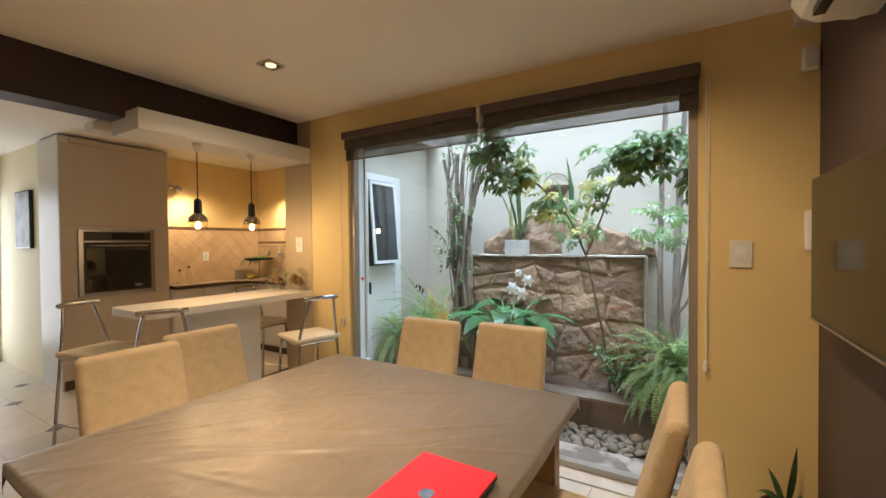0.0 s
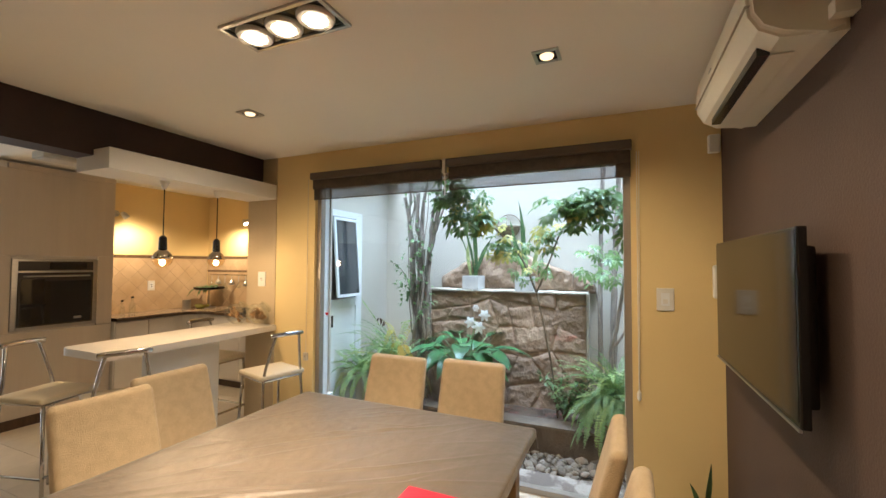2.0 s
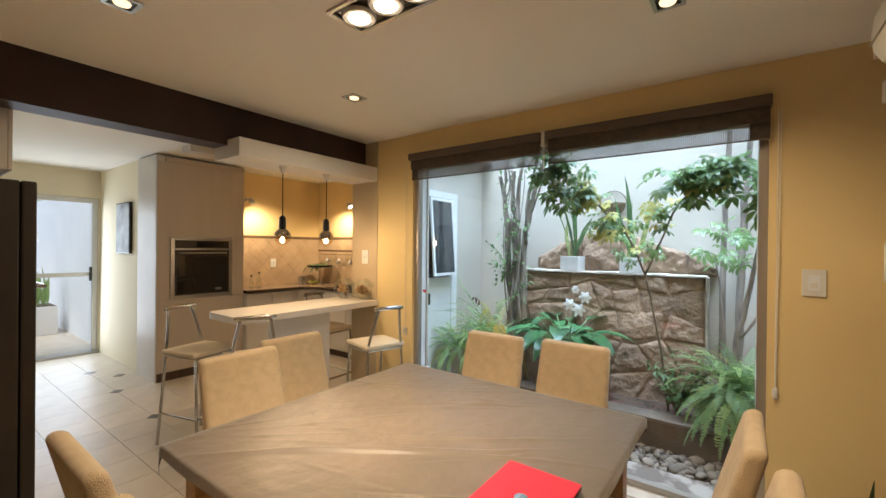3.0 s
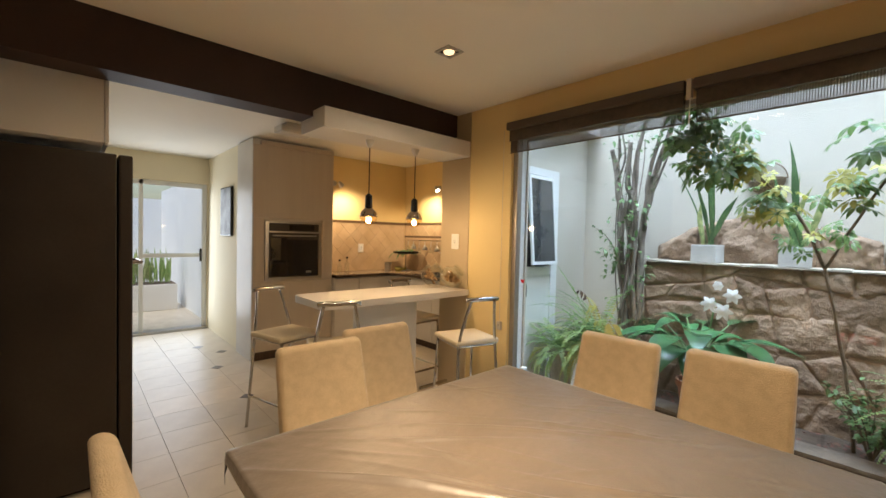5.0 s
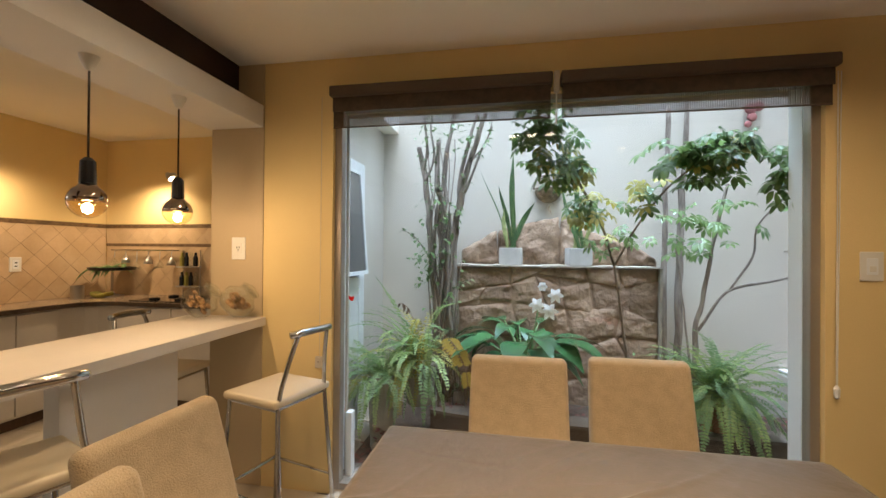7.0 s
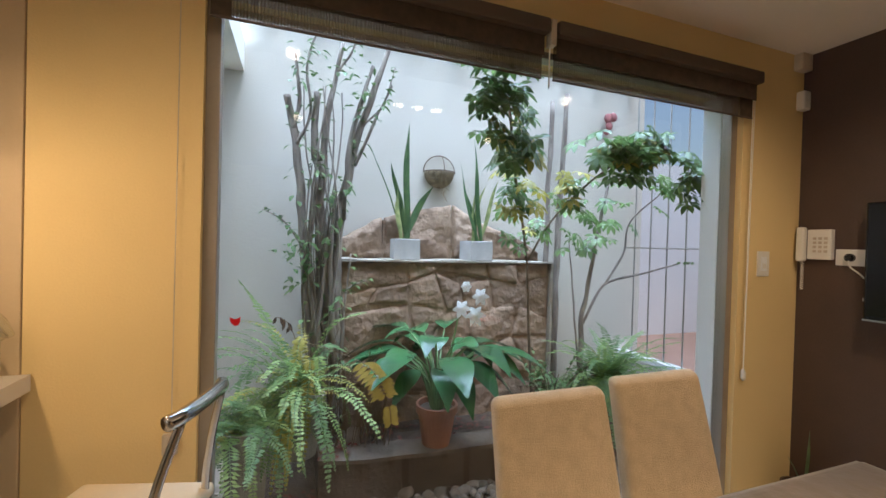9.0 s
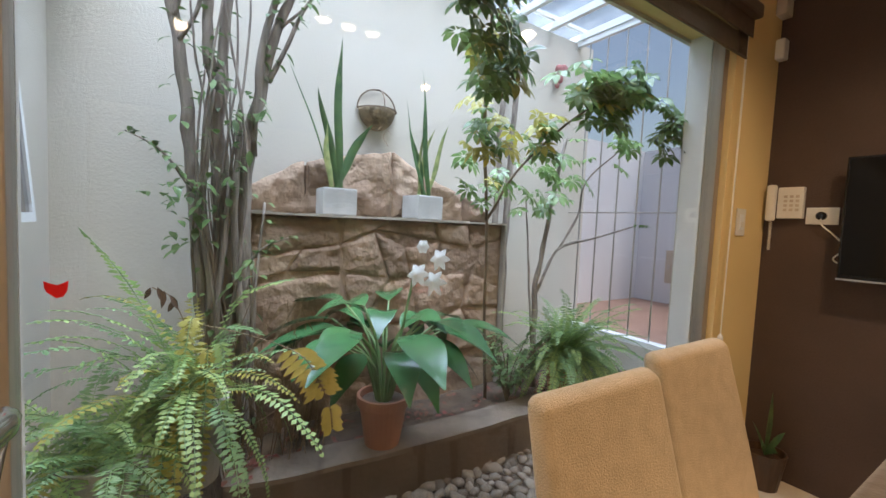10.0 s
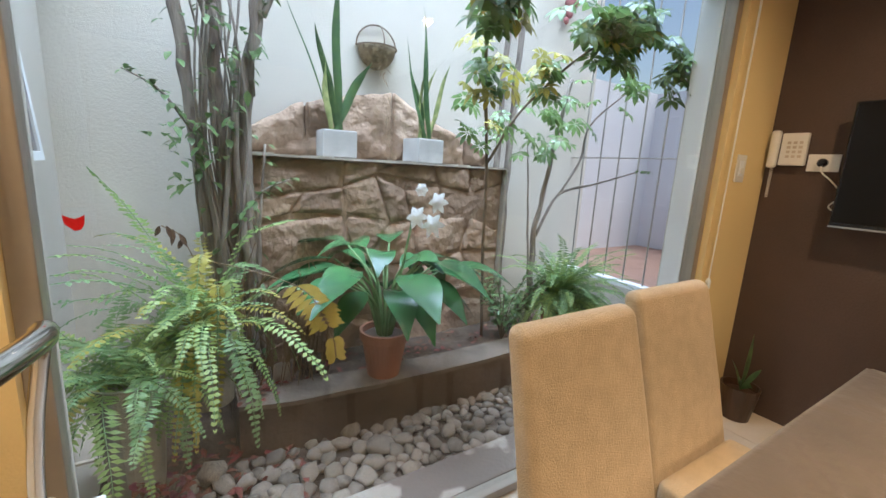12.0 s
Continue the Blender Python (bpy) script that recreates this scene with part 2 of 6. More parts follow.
def tube(points, radii, seg=10, bm=None, caps=True):
    """A round bar along points; radii one number or one a point."""
    own = bm if bm is not None else bmesh.new()
    pts = [Vector(p) for p in points]
    rs = radii if isinstance(radii, (list, tuple)) else [radii] * len(pts)
    rings, ref = [], None
    for i, p in enumerate(pts):
        d = (pts[min(i + 1, len(pts) - 1)] - pts[max(i - 1, 0)]).normalized()
        if ref is None:
            ref = d.orthogonal().normalized()
        ref = (ref - d * ref.dot(d)).normalized()
        side = d.cross(ref)
        rings.append([own.verts.new(p + (ref * math.cos(a) + side * math.sin(a)) * rs[i]) for a in (2 * math.pi * k / seg for k in range(seg))])
    for a, b in zip(rings, rings[1:]):
        for k in range(seg):
            own.faces.new((a[k], a[(k + 1) % seg], b[(k + 1) % seg], b[k]))
    if caps:
        own.faces.new(rings[0][::-1])
        own.faces.new(rings[-1])
    return own


def lathe(profile, seg=24, bm=None, at=(0, 0, 0)):
    """Turns (radius, height) pairs round the z axis."""
    own = bm if bm is not None else bmesh.new()
    rings = []
    for r, z in profile:
        rings.append([own.verts.new((at[0] + r * math.cos(2 * math.pi * k / seg), at[1] + r * math.sin(2 * math.pi * k / seg), at[2] + z)) for k in range(seg)])
    for a, b in zip(rings, rings[1:]):
        for k in range(seg):
            own.faces.new((a[k], a[(k + 1) % seg], b[(k + 1) % seg], b[k]))
    own.faces.new(rings[0][::-1])
    own.faces.new(rings[-1])
    return own


def curve_points(points, n=8):
    """A smooth line through points (Catmull-Rom)."""
    p = [Vector(q) for q in points]
    p = [p[0] * 2 - p[1]] + p + [p[-1] * 2 - p[-2]]
    out = []
    for i in range(1, len(p) - 2):
        for k in range(n):
            t = k / n
            a, b, c, d = p[i - 1:i + 3]
            out.append(0.5 * ((2 * b) + (c - a) * t + (2 * a - 5 * b + 4 * c - d) * t * t + (3 * b - a - 3 * c + d) * t ** 3))
    return out + [p[-2]]


def prism(outline, z0, z1, bm=None):
    own = bm if bm is not None else bmesh.new()
    lo = [own.verts.new((x, y, z0)) for x, y in outline]
    hi = [own.verts.new((x, y, z1)) for x, y in outline]
    own.faces.new(lo[::-1])
    own.faces.new(hi)
    for i in range(len(lo)):
        j = (i + 1) % len(lo)
        own.faces.new((lo[i], lo[j], hi[j], hi[i]))
    return own


# ---- the shell ----
TOP = 2.64
bm = box(-7.9, 0.75, -1.45, 3.95, -0.2, -0.012)
box(-6.1, -2.65, 3.95, 5.56, -0.2, -0.012, bm=bm)
floor = setting("floor", bm, M_GROUT, "cream ceramic floor tiles with pale joints", "floor")
bm = box(-7.9, 0.75, -1.45, 4.15, TOP, TOP + 0.2)
box(-6.1, -2.65, 4.15, 5.56, TOP, TOP + 0.2, bm=bm)
setting("ceiling", bm, M_CEIL, "plain white painted plaster ceiling", "ceiling")
WX0, WX1, WZ0, WZ1, GLASS_Y = -2.59, 0.015, 0.014, 2.36, 4.01
bm = box(-3.05, WX0, 3.95, 4.15, 0, TOP)
box(WX1, 0.75, 3.95, 4.15, 0, TOP, bm=bm)
box(WX0, WX1, 3.95, 4.15, WZ1, TOP, bm=bm)
setting("wall_north", bm, M_YELLOW, "yellow painted wall round the garden window", "wall")
bm = box(WX1 - 0.02, 0.75, 4.15, 4.17, -0.1, 3.0)
box(-2.80, WX0 + 0.02, 4.15, 4.17, -0.1, 3.0, bm=bm)
box(WX0 + 0.02, WX1 - 0.02, 4.15, 4.17, WZ1 - 0.02, 3.0, bm=bm)
setting("wall_facade", bm, M_GARDEN, "pale rendered outer face of the window wall", "wall")
setting("pillar", box(-3.42, -3.053, 3.945, 4.15, 0, TOP, 0.004), M_PILLAR, "cream painted pillar between bar and window wall", "pillar")
setting("wall_east", box(0.52, 0.75, -1.45, 3.95, 0, TOP), M_BROWN, "dark brown textured feature wall behind the television", "wall")
setting("wall_south", box(-7.9, 0.52, -1.65, -1.45, 0, TOP), M_YELLOW, "plain yellow painted wall", "wall")
setting("wall_brown_pier", box(-3.43, -3.23, -1.45, 1.033, 0, TOP), M_BROWN, "dark brown painted pier beside the fridge", "wall")
# assumed wall, never in view: added to close the corridor's south side
setting("wall_corridor_unseen", box(-7.7, -3.43, 0.6, 0.8, 0, TOP), M_CREAM, "assumed cream wall closing the corridor out of view", "wall")
setting("wall_picture", box(-7.7, -6.08, 2.895, 3.15, 0, TOP), M_CREAM, "cream painted wall with a small picture", "wall")
bm = box(-7.9, -7.7, 0.6, 1.75, 0, TOP)
box(-7.9, -7.7, 2.88, 3.15, 0, TOP, bm=bm)
box(-7.9, -7.7, 1.75, 2.88, 2.25, TOP, bm=bm)
setting("wall_west", bm, M_CREAM, "cream painted wall round the glazed patio door", "wall")
setting("wall_kitchen_back", box(-6.08, -5.88, 3.15, 5.56, 0, TOP), M_YELLOW, "yellow painted kitchen wall above tiles", "wall")
setting("wall_kitchen_side", box(-5.88, -2.99, 5.36, 5.56, 0, TOP), M_YELLOW, "yellow painted kitchen wall above tiles", "wall")
setting("wall_kitchen_outer", box(-2.99, -2.80, 4.15, 5.75, -0.1, 3.0), M_GARDEN, "pale rendered outer wall of the kitchen", "wall")
bm = box(-3.43, -3.23, 1.033, 2.55, 2.338, TOP)
box(-3.43, -3.23, 2.55, 3.945, 2.38, TOP, bm=bm)
setting("beam", bm, M_BEAM, "dark brown painted ceiling beam", "beam")
setting("soffit", box(-3.43, -3.055, 2.55, 3.945, 2.24, 2.378, 0.004), M_WHITE, "white boxed soffit above the breakfast bar", "soffit")
bm = box(WX0, WX1, 3.856, 4.05, -0.02, 0.012, 0.004)
setting("window_sill", bm, M_SILL, "beige marble threshold under the garden window", "sill")
bm = box(WX1 - 0.046, WX1 - 0.0005, GLASS_Y + 0.032, 4.15, 0.05, WZ1)
box(WX0 + 0.0005, WX0 + 0.004, GLASS_Y + 0.032, 4.15, 0.05, WZ1, bm=bm)
setting("window_lining", bm, M_WFRAME, "white painted outer window reveal", "reveal")
setting("outer_sill", box(WX0, WX1, 4.052, 4.25, -0.1, 0.045, 0.008), M_SLAB, "weathered grey stone slab outside the window", "sill")

# ---- the garden window ----
win = thing("window_1", "large fixed garden window in a bronze aluminium frame", "window", kind="structure")
GY = GLASS_Y
FW = 0.045
part("window_frame", box(WX0, WX0 + FW, GY - 0.03, GY + 0.03, WZ0, WZ1, 0.004), M_ALU, win)
part("window_frame", box(WX1 - FW, WX1, GY - 0.03, GY + 0.03, WZ0, WZ1, 0.004), M_ALU, win)
part("window_frame", box(WX0 + FW, WX1 - FW, GY - 0.03, GY + 0.03, WZ0, WZ0 + 0.04, 0.004), M_ALU, win)
part("window_frame", box(WX0 + FW, WX1 - FW, GY - 0.03, GY + 0.03, WZ1 - 0.03, WZ1, 0.004), M_ALU, win)
pane = part("pane", box(WX0 + FW, WX1 - FW, GY - 0.003, GY + 0.003, WZ0 + 0.04, WZ1 - 0.03), M_GLASS, win)
pane.visible_shadow = False


M_SCREENFAB = clear("screen_fabric", (0.88, 0.88, 0.90), 0.0, 0.5, hide=0.22, weave=(0.26, 0.22, 0.19))


def roller_blind(x0, x1, band_x0, band_x1):
    t = thing("roller_blind", "dark brown double roller blind rolled half up", "blind", (0, 0, 0), group="roller blinds over the window")
    y = 3.895
    part("case", box(x0, x1, y - 0.045, y + 0.05, 2.375, 2.437, 0.012), M_CASE, t)
    part("dark_fabric", box(x0 + 0.012, x1 - 0.012, y - 0.012, y - 0.008, 2.292, 2.378), M_BLIND, t)
    lo, hi = max(x0 + 0.008, band_x1 if band_x0 < x0 + 0.02 else x0), min(x1 - 0.008, band_x0 if band_x1 > x1 - 0.02 else x1)
    part("screen_fabric", box(lo, hi, y + 0.012, y + 0.013, 2.208, 2.372), M_SCREENFAB, t, "grey see-through screen fabric")
    part("side_band", box(band_x0, band_x1, y + 0.011, y + 0.015, 2.206, 2.372), M_BLIND, t)
    bm = bmesh.new()
    n = int((hi - lo) / 0.0105)
    for k in range(n):
        cx = lo + (k + 0.5) * (hi - lo) / n
        box(cx - 0.0016, cx + 0.0016, y + 0.0095, y + 0.0115, 2.209, 2.30, bm=bm)
    part("threads", bm, M_CASE, t, "thin dark upright threads")
    part("hem_bar", box(x0 + 0.008, x1 - 0.008, y + 0.008, y + 0.016, 2.200, 2.2085, 0.002), M_CASE, t)
    return t


roller_blind(-2.575, -1.303, -2.567, -2.505)
roller_blind(-1.262, 0.025, -0.075, 0.017)
gap = thing("chain_bracket", "pale bracket with a bead chain between the blinds", "bracket")
part("bracket", box(-1.296, -1.269, 3.86, 3.90, 2.33, 2.44, 0.004), M_SILL, gap)
part("chain", tube([(-1.283, 3.89, 2.34), (-1.283, 3.89, 2.16)], 0.004, 6), M_PLASTIC, gap)
bm = tube([(0.052, 3.925, 2.37), (0.05, 3.928, 0.83)], 0.0022, 6)
tube([(0.066, 3.925, 2.37), (0.054, 3.928, 0.83)], 0.0022, 6, bm=bm)
cord = thing("pull_cord", "thin white pull cord with a plastic weight", "cord", (0, 0, 0))
part("cord", bm, M_PLASTIC, cord)
part("weight", lathe([(0.004, 0), (0.012, 0.01), (0.013, 0.05), (0.006, 0.065)], 12, at=(0.052, 3.928, 0.77)), M_PLASTIC, cord)


left_cord = thing("pull_cord", "thin cord held by a small wall clip", "cord")
part("cord", tube([(-2.655, 3.93, 2.40), (-2.66, 3.938, 0.83)], 0.0018, 6), M_SILL, left_cord)
part("clip", box(-2.685, -2.64, 3.928, 3.949, 0.76, 0.83, 0.006), M_SILL, left_cord)
part("screw", lathe([(0.004, 0), (0.004, 0.003), (0.001, 0.004)], 8), M_BLACK, left_cord).matrix_basis = pose(-2.662, 3.928, 0.80, 90, 0, 0)


# ---- ceiling lights ----
def downlight(x, y, tilt=0):
    t = thing("downlight", "small square recessed ceiling downlight, switched on", "ceiling light", (x, y, TOP), tilt, group="square downlights")
    bm = bmesh.new()
    o, i = 0.062, 0.046
    for a, b, c, d in ((-o, o, -o, -i), (-o, o, i, o), (-o, -i, -i, i), (i, o, -i, i)):
        box(a, b, c, d, -0.008, 0.0, bm=bm)
    part("frame", bm, M_STEEL, t)
    part("backing", box(-i, i, -i, i, -0.003, -0.001), M_BLACK, t)
    part("lamp", lathe([(0.0, -0.012), (0.03, -0.012), (0.034, -0.003)], 20), M_DIM, t)
    return t


for x, y in ((-2.325, 2.99), (-0.365, 2.99), (-2.29, 1.64), (-0.365, 1.64)):
    downlight(x, y)
t = thing("triple_ceiling_lamp", "recessed steel ceiling fitting with three lit reflector lamps", "ceiling light", (-1.347, 2.305, TOP))
bm = bmesh.new()
for a, b, c, d in ((-0.268, 0.268, -0.106, -0.09), (-0.268, 0.268, 0.09, 0.106), (-0.268, -0.252, -0.09, 0.09), (0.252, 0.268, -0.09, 0.09)):
    box(a, b, c, d, -0.012, 0.0, bm=bm)
part("frame", bm, M_STEEL, t)
part("backing", box(-0.252, 0.252, -0.09, 0.09, -0.003, -0.001), M_BLACK, t)
for i in range(3):
    cx = -0.168 + 0.168 * i
    ring = part("reflector", lathe([(0.055, -0.020), (0.072, -0.022), (0.078, -0.012), (0.078, -0.003)], 28, at=(cx, 0, 0)), M_PLASTIC, t)
    part("lamp", lathe([(0.0, -0.026), (0.045, -0.025), (0.054, -0.016)], 28, at=(cx, 0, 0)), M_LAMP, ring)


def pendant(y):
    t = thing("pendant_lamp", "pendant lamp with a half-mirrored globe bulb on a cord", "pendant lamp", (-3.167, y, 2.239), group="pendant lamps over the bar")
    part("ceiling_cap", lathe([(0.012, -0.06), (0.03, -0.02), (0.035, 0.0)], 16), M_PLASTIC, t)
    part("cord", tube([(0, 0, -0.05), (0, 0, -0.41)], 0.004, 8), M_BLACK, t)
    part("socket", lathe([(0.012, -0.405), (0.026, -0.42), (0.029, -0.505), (0.026, -0.515)], 16), M_BLACK, t)
    prof = [(0.022, 0.075)] + [(0.067 * math.sin(a), 0.067 * math.cos(a)) for a in (0.6, 0.85, 1.1, 1.35, 1.57)]
    g = part("bulb_top", lathe([(r, z - 0.578) for r, z in prof], 24), M_MIRROR, t, "silvered top half of the bulb", True)
    prof = [(0.0668 * math.sin(a), 0.0668 * math.cos(a)) for a in (1.58, 1.8, 2.05, 2.3, 2.6, 2.9, 3.1)]
    b = part("bulb_glass", lathe([(r, z - 0.578) for r, z in prof], 24), M_BULB, t, "clear lower half of the bulb", True)
    b.visible_shadow = False
    f = part("filament", lathe([(0.004, -0.585), (0.014, -0.593), (0.019, -0.607), (0.014, -0.621), (0.004, -0.628)], 14), M_FILAMENT, t)
    f.visible_shadow = False
    return t


pendant(2.973)
pendant(3.412)


# ---- dining furniture ----
def rounded_slab(w, d0, d1, z0, z1, lean):
    """An upholstered back with soft edges: wide w, thickness d0 at the foot and d1 at the top, leaning back by lean."""
    bm = bmesh.new()
    rt, rings = 0.027, []
    levels = [(z0 + (z1 - rt - z0) * k / 9, 0.0) for k in range(10)]
    levels += [(z1 - rt + rt * math.sin(a), rt * (1 - math.cos(a))) for a in (0.4, 0.8, 1.2, 1.5)]
    for z, inset in levels:
        f = (z - z0) / (z1 - z0)
        hx = w / 2 * (1 - 0.05 * f) - inset
        hy = (d0 + (d1 - d0) * f) / 2 - inset
        r = min(0.024, hy * 0.9)
        ring = []
        for sx, sy, a0 in ((1, 1, 0.0), (-1, 1, 0.5), (-1, -1, 1.0), (1, -1, 1.5)):
            for k in range(6):
                a = (a0 + k / 10) * math.pi
                ring.append(bm.verts.new((sx * (hx - r) + r * math.cos(a), sy * (hy - r) + r * math.sin(a) + lean * f ** 1.15, z)))
        rings.append(ring)
    for a, b in zip(rings, rings[1:]):
        for k in range(24):
            bm.faces.new((a[k], a[(k + 1) % 24], b[(k + 1) % 24], b[k]))
    bm.faces.new(rings[0][::-1])
    bm.faces.new(rings[-1])
    return bm


def dining_chair(at, turn):
    """Faces -y before the turn; at: the middle of the seat on the floor."""
    t = thing("dining_chair", "fully upholstered beige woven dining chair with dark legs", "chair", (*at, 0), turn, group="chairs round the table")
    part("seat", box(-0.22, 0.22, -0.28, 0.12, 0.37, 0.47, 0.025, seg=3), M_FABRIC, t, smooth=True)
    bm = rounded_slab(0.45, 0.085, 0.06, 0.28, 0.992, 0.165)
    for v in bm.verts:
        v.co.y += 0.13
    back = part("backrest", bm, M_FABRIC, t, smooth=True)
    back.modifiers.new("even_shading", "WEIGHTED_NORMAL")
    for sx in (-0.19, 0.19):
        part("leg", tube([(sx, -0.24, 0.38), (sx, -0.245, 0)], [0.024, 0.017], 8), M_LEG, t)
        part("leg", tube([(sx, 0.12, 0.38), (sx, 0.15, 0)], [0.024, 0.017], 8), M_LEG, t)
    return t


chairs = []
first = dining_chair((-1.476, 3.25), 0)
for at, turn in (((-0.946, 3.315), 0), ((-2.055, 2.198), 89), ((-2.205, 2.615), 88), ((-0.35, 2.765), -90), ((-0.285, 2.30), -91), ((-1.65, 1.65), 180), ((-1.09, 1.655), 180)):
    copy_thing(first, pose(at[0], at[1], 0, 0, 0, turn))

TX0, TX1, TY0, TY1, TZ = -1.965, -0.475, 1.70, 3.185, 0.782
t = thing("dining_table", "wooden dining table hidden under a brown cloth", "table", ((TX0 + TX1) / 2, (TY0 + TY1) / 2, 0))
hw, hd = (TX1 - TX0) / 2 - 0.012, (TY1 - TY0) / 2 - 0.012
part("tabletop", box(-hw, hw, -hd, hd, TZ - 0.055, TZ - 0.012, 0.004), M_WOOD, t)
for sx in (-1, 1):
    part("apron", box(min(sx * (hw - 0.09), sx * (hw - 0.06)), max(sx * (hw - 0.09), sx * (hw - 0.06)), -hd + 0.1, hd - 0.1, TZ - 0.15, TZ - 0.056), M_WOOD, t)
    part("apron", box(-hw + 0.1, hw - 0.1, min(sx * (hd - 0.09), sx * (hd - 0.06)), max(sx * (hd - 0.09), sx * (hd - 0.06)), TZ - 0.15, TZ - 0.056), M_WOOD, t)
    for sy in (-1, 1):
        cx, cy = sx * (hw - 0.085), sy * (hd - 0.085)
        part("leg", box(cx - 0.04, cx + 0.04, cy - 0.04, cy + 0.04, 0, TZ - 0.056, 0.005), M_WOOD, t)


def tablecloth():
    bm = bmesh.new()
    n, drop = 190, 0.045
    x0, x1, y0, y1 = TX0 - 0.004, TX1 + 0.004, TY0 - 0.004, TY1 + 0.004
    cx, cy, hx, hy = (x0 + x1) / 2, (y0 + y1) / 2, (x1 - x0) / 2, (y1 - y0) / 2
    fr = random.Random(17)
    folds = [(-0.25, -0.45, 0.66, 0.0075, 1.1), (-0.05, -0.30, 0.72, 0.007, 1.0), (0.10, -0.12, 0.62, 0.008, 1.1), (-0.20, 0.12, 0.70, 0.0065, 0.9), (0.25, 0.10, 0.56, 0.007, 0.9), (0.05, 0.42, 0.64, 0.006, 0.8), (-0.35, -0.15, 0.80, 0.006, 0.7)]
    for k in range(40):
        folds.append((fr.uniform(-0.65, 0.65), fr.uniform(-0.7, 0.65), fr.gauss(0.66, 0.25), fr.uniform(0.0015, 0.004), fr.uniform(0.25, 0.8)))
    grid = {}
    for i in range(n + 1):
        for j in range(n + 1):
            u, v = (i / n * 2 - 1) * (hx + drop), (j / n * 2 - 1) * (hy + drop)
            ox, oy = max(0, abs(u) - hx), max(0, abs(v) - hy)
            x, y, z = max(-hx, min(hx, u)), max(-hy, min(hy, v)), TZ
            if ox or oy:
                hang = math.hypot(ox, oy)
                wave = 0.005 * math.sin(9 * (u if oy else v)) + 0.004
                z -= hang * (1.9 if ox and oy else 0.96)
                k = min(1, hang / 0.05)
                x += math.copysign((0.008 + wave * k) * (1 if ox else 0), u)
                y += math.copysign((0.008 + wave * k) * (1 if oy else 0), v)
            else:
                z += 0.0035 * noise.noise(Vector((u * 4, v * 4, 3))) + 0.0015 * noise.noise(Vector((u * 14, v * 14, 7)))
                for fx, fy, ang, h, ln in folds:
                    du, dv = u - fx, v - fy
                    a = du * math.cos(ang) + dv * math.sin(ang)
                    c = -du * math.sin(ang) + dv * math.cos(ang) + 0.03 * math.sin(a * 4 + fx * 9)
                    z += h * math.exp(-(c / 0.0105) ** 2) * math.exp(-(a / (ln * 0.4)) ** 2)
                edge = min(hx - abs(u), hy - abs(v))
                z -= 0.004 * math.exp(-edge / 0.01)
            grid[i, j] = bm.verts.new((cx + x, cy + y, z))
    for i in range(n):
        for j in range(n):
            bm.faces.new((grid[i, j], grid[i + 1, j], grid[i + 1, j + 1], grid[i, j + 1]))
    return solid("tablecloth", bm, M_CLOTH, "creased brown satin tablecloth over the dining table", "tablecloth", smooth=True)


cloth = tablecloth()
mod = cloth.modifiers.new("thickness", "SOLIDIFY")
mod.thickness, mod.offset = 0.002, -1
t = thing("laptop", "closed red laptop lying on the tablecloth", "laptop", (-0.645, 2.203, TZ + 0.012))
part("base", box(-0.13, 0.13, -0.185, 0.185, 0.0, 0.009, 0.004), M_BLACK, t)
part("lid", box(-0.13, 0.13, -0.185, 0.185, 0.0095, 0.018, 0.004), M_RED, t, "red lid")
part("emblem", lathe([(0.0, 0.0182), (0.022, 0.0182), (0.022, 0.0187), (0.0, 0.0187)], 20), M_CHROME, t, "small round silver emblem")


# ---- the breakfast bar ----
def bar_outline(x0, x1, y0, y1, r):
    pts = [(x0, y1), (x1, y1)]
    pts += [(x1 - r + r * math.cos(a), y0 + r + r * math.sin(a)) for a in (0, -0.4, -0.8, -1.2, -1.57)]
    pts += [(x0 + r + r * math.cos(a), y0 + r + r * math.sin(a)) for a in (-1.57, -2.0, -2.4, -2.8, -3.14)]
    return pts[::-1]


bar = thing("breakfast_bar", "white breakfast bar with a thick pale top on a panel leg", "bar counter")
bm = prism(bar_outline(-3.545, -3.025, 2.55, 3.943, 0.07), 1.004, 1.054)
part("worktop", bm, M_LAMW, bar)
part("panel_leg", box(-3.38, -3.30, 2.98, 3.57, 0, 1.003, 0.004), M_WHITE, bar)
part("foot_rail", tube([(-3.29, 3.62, 0.16), (-3.29, 3.94, 0.16)], 0.014, 10), M_CHROME, bar)


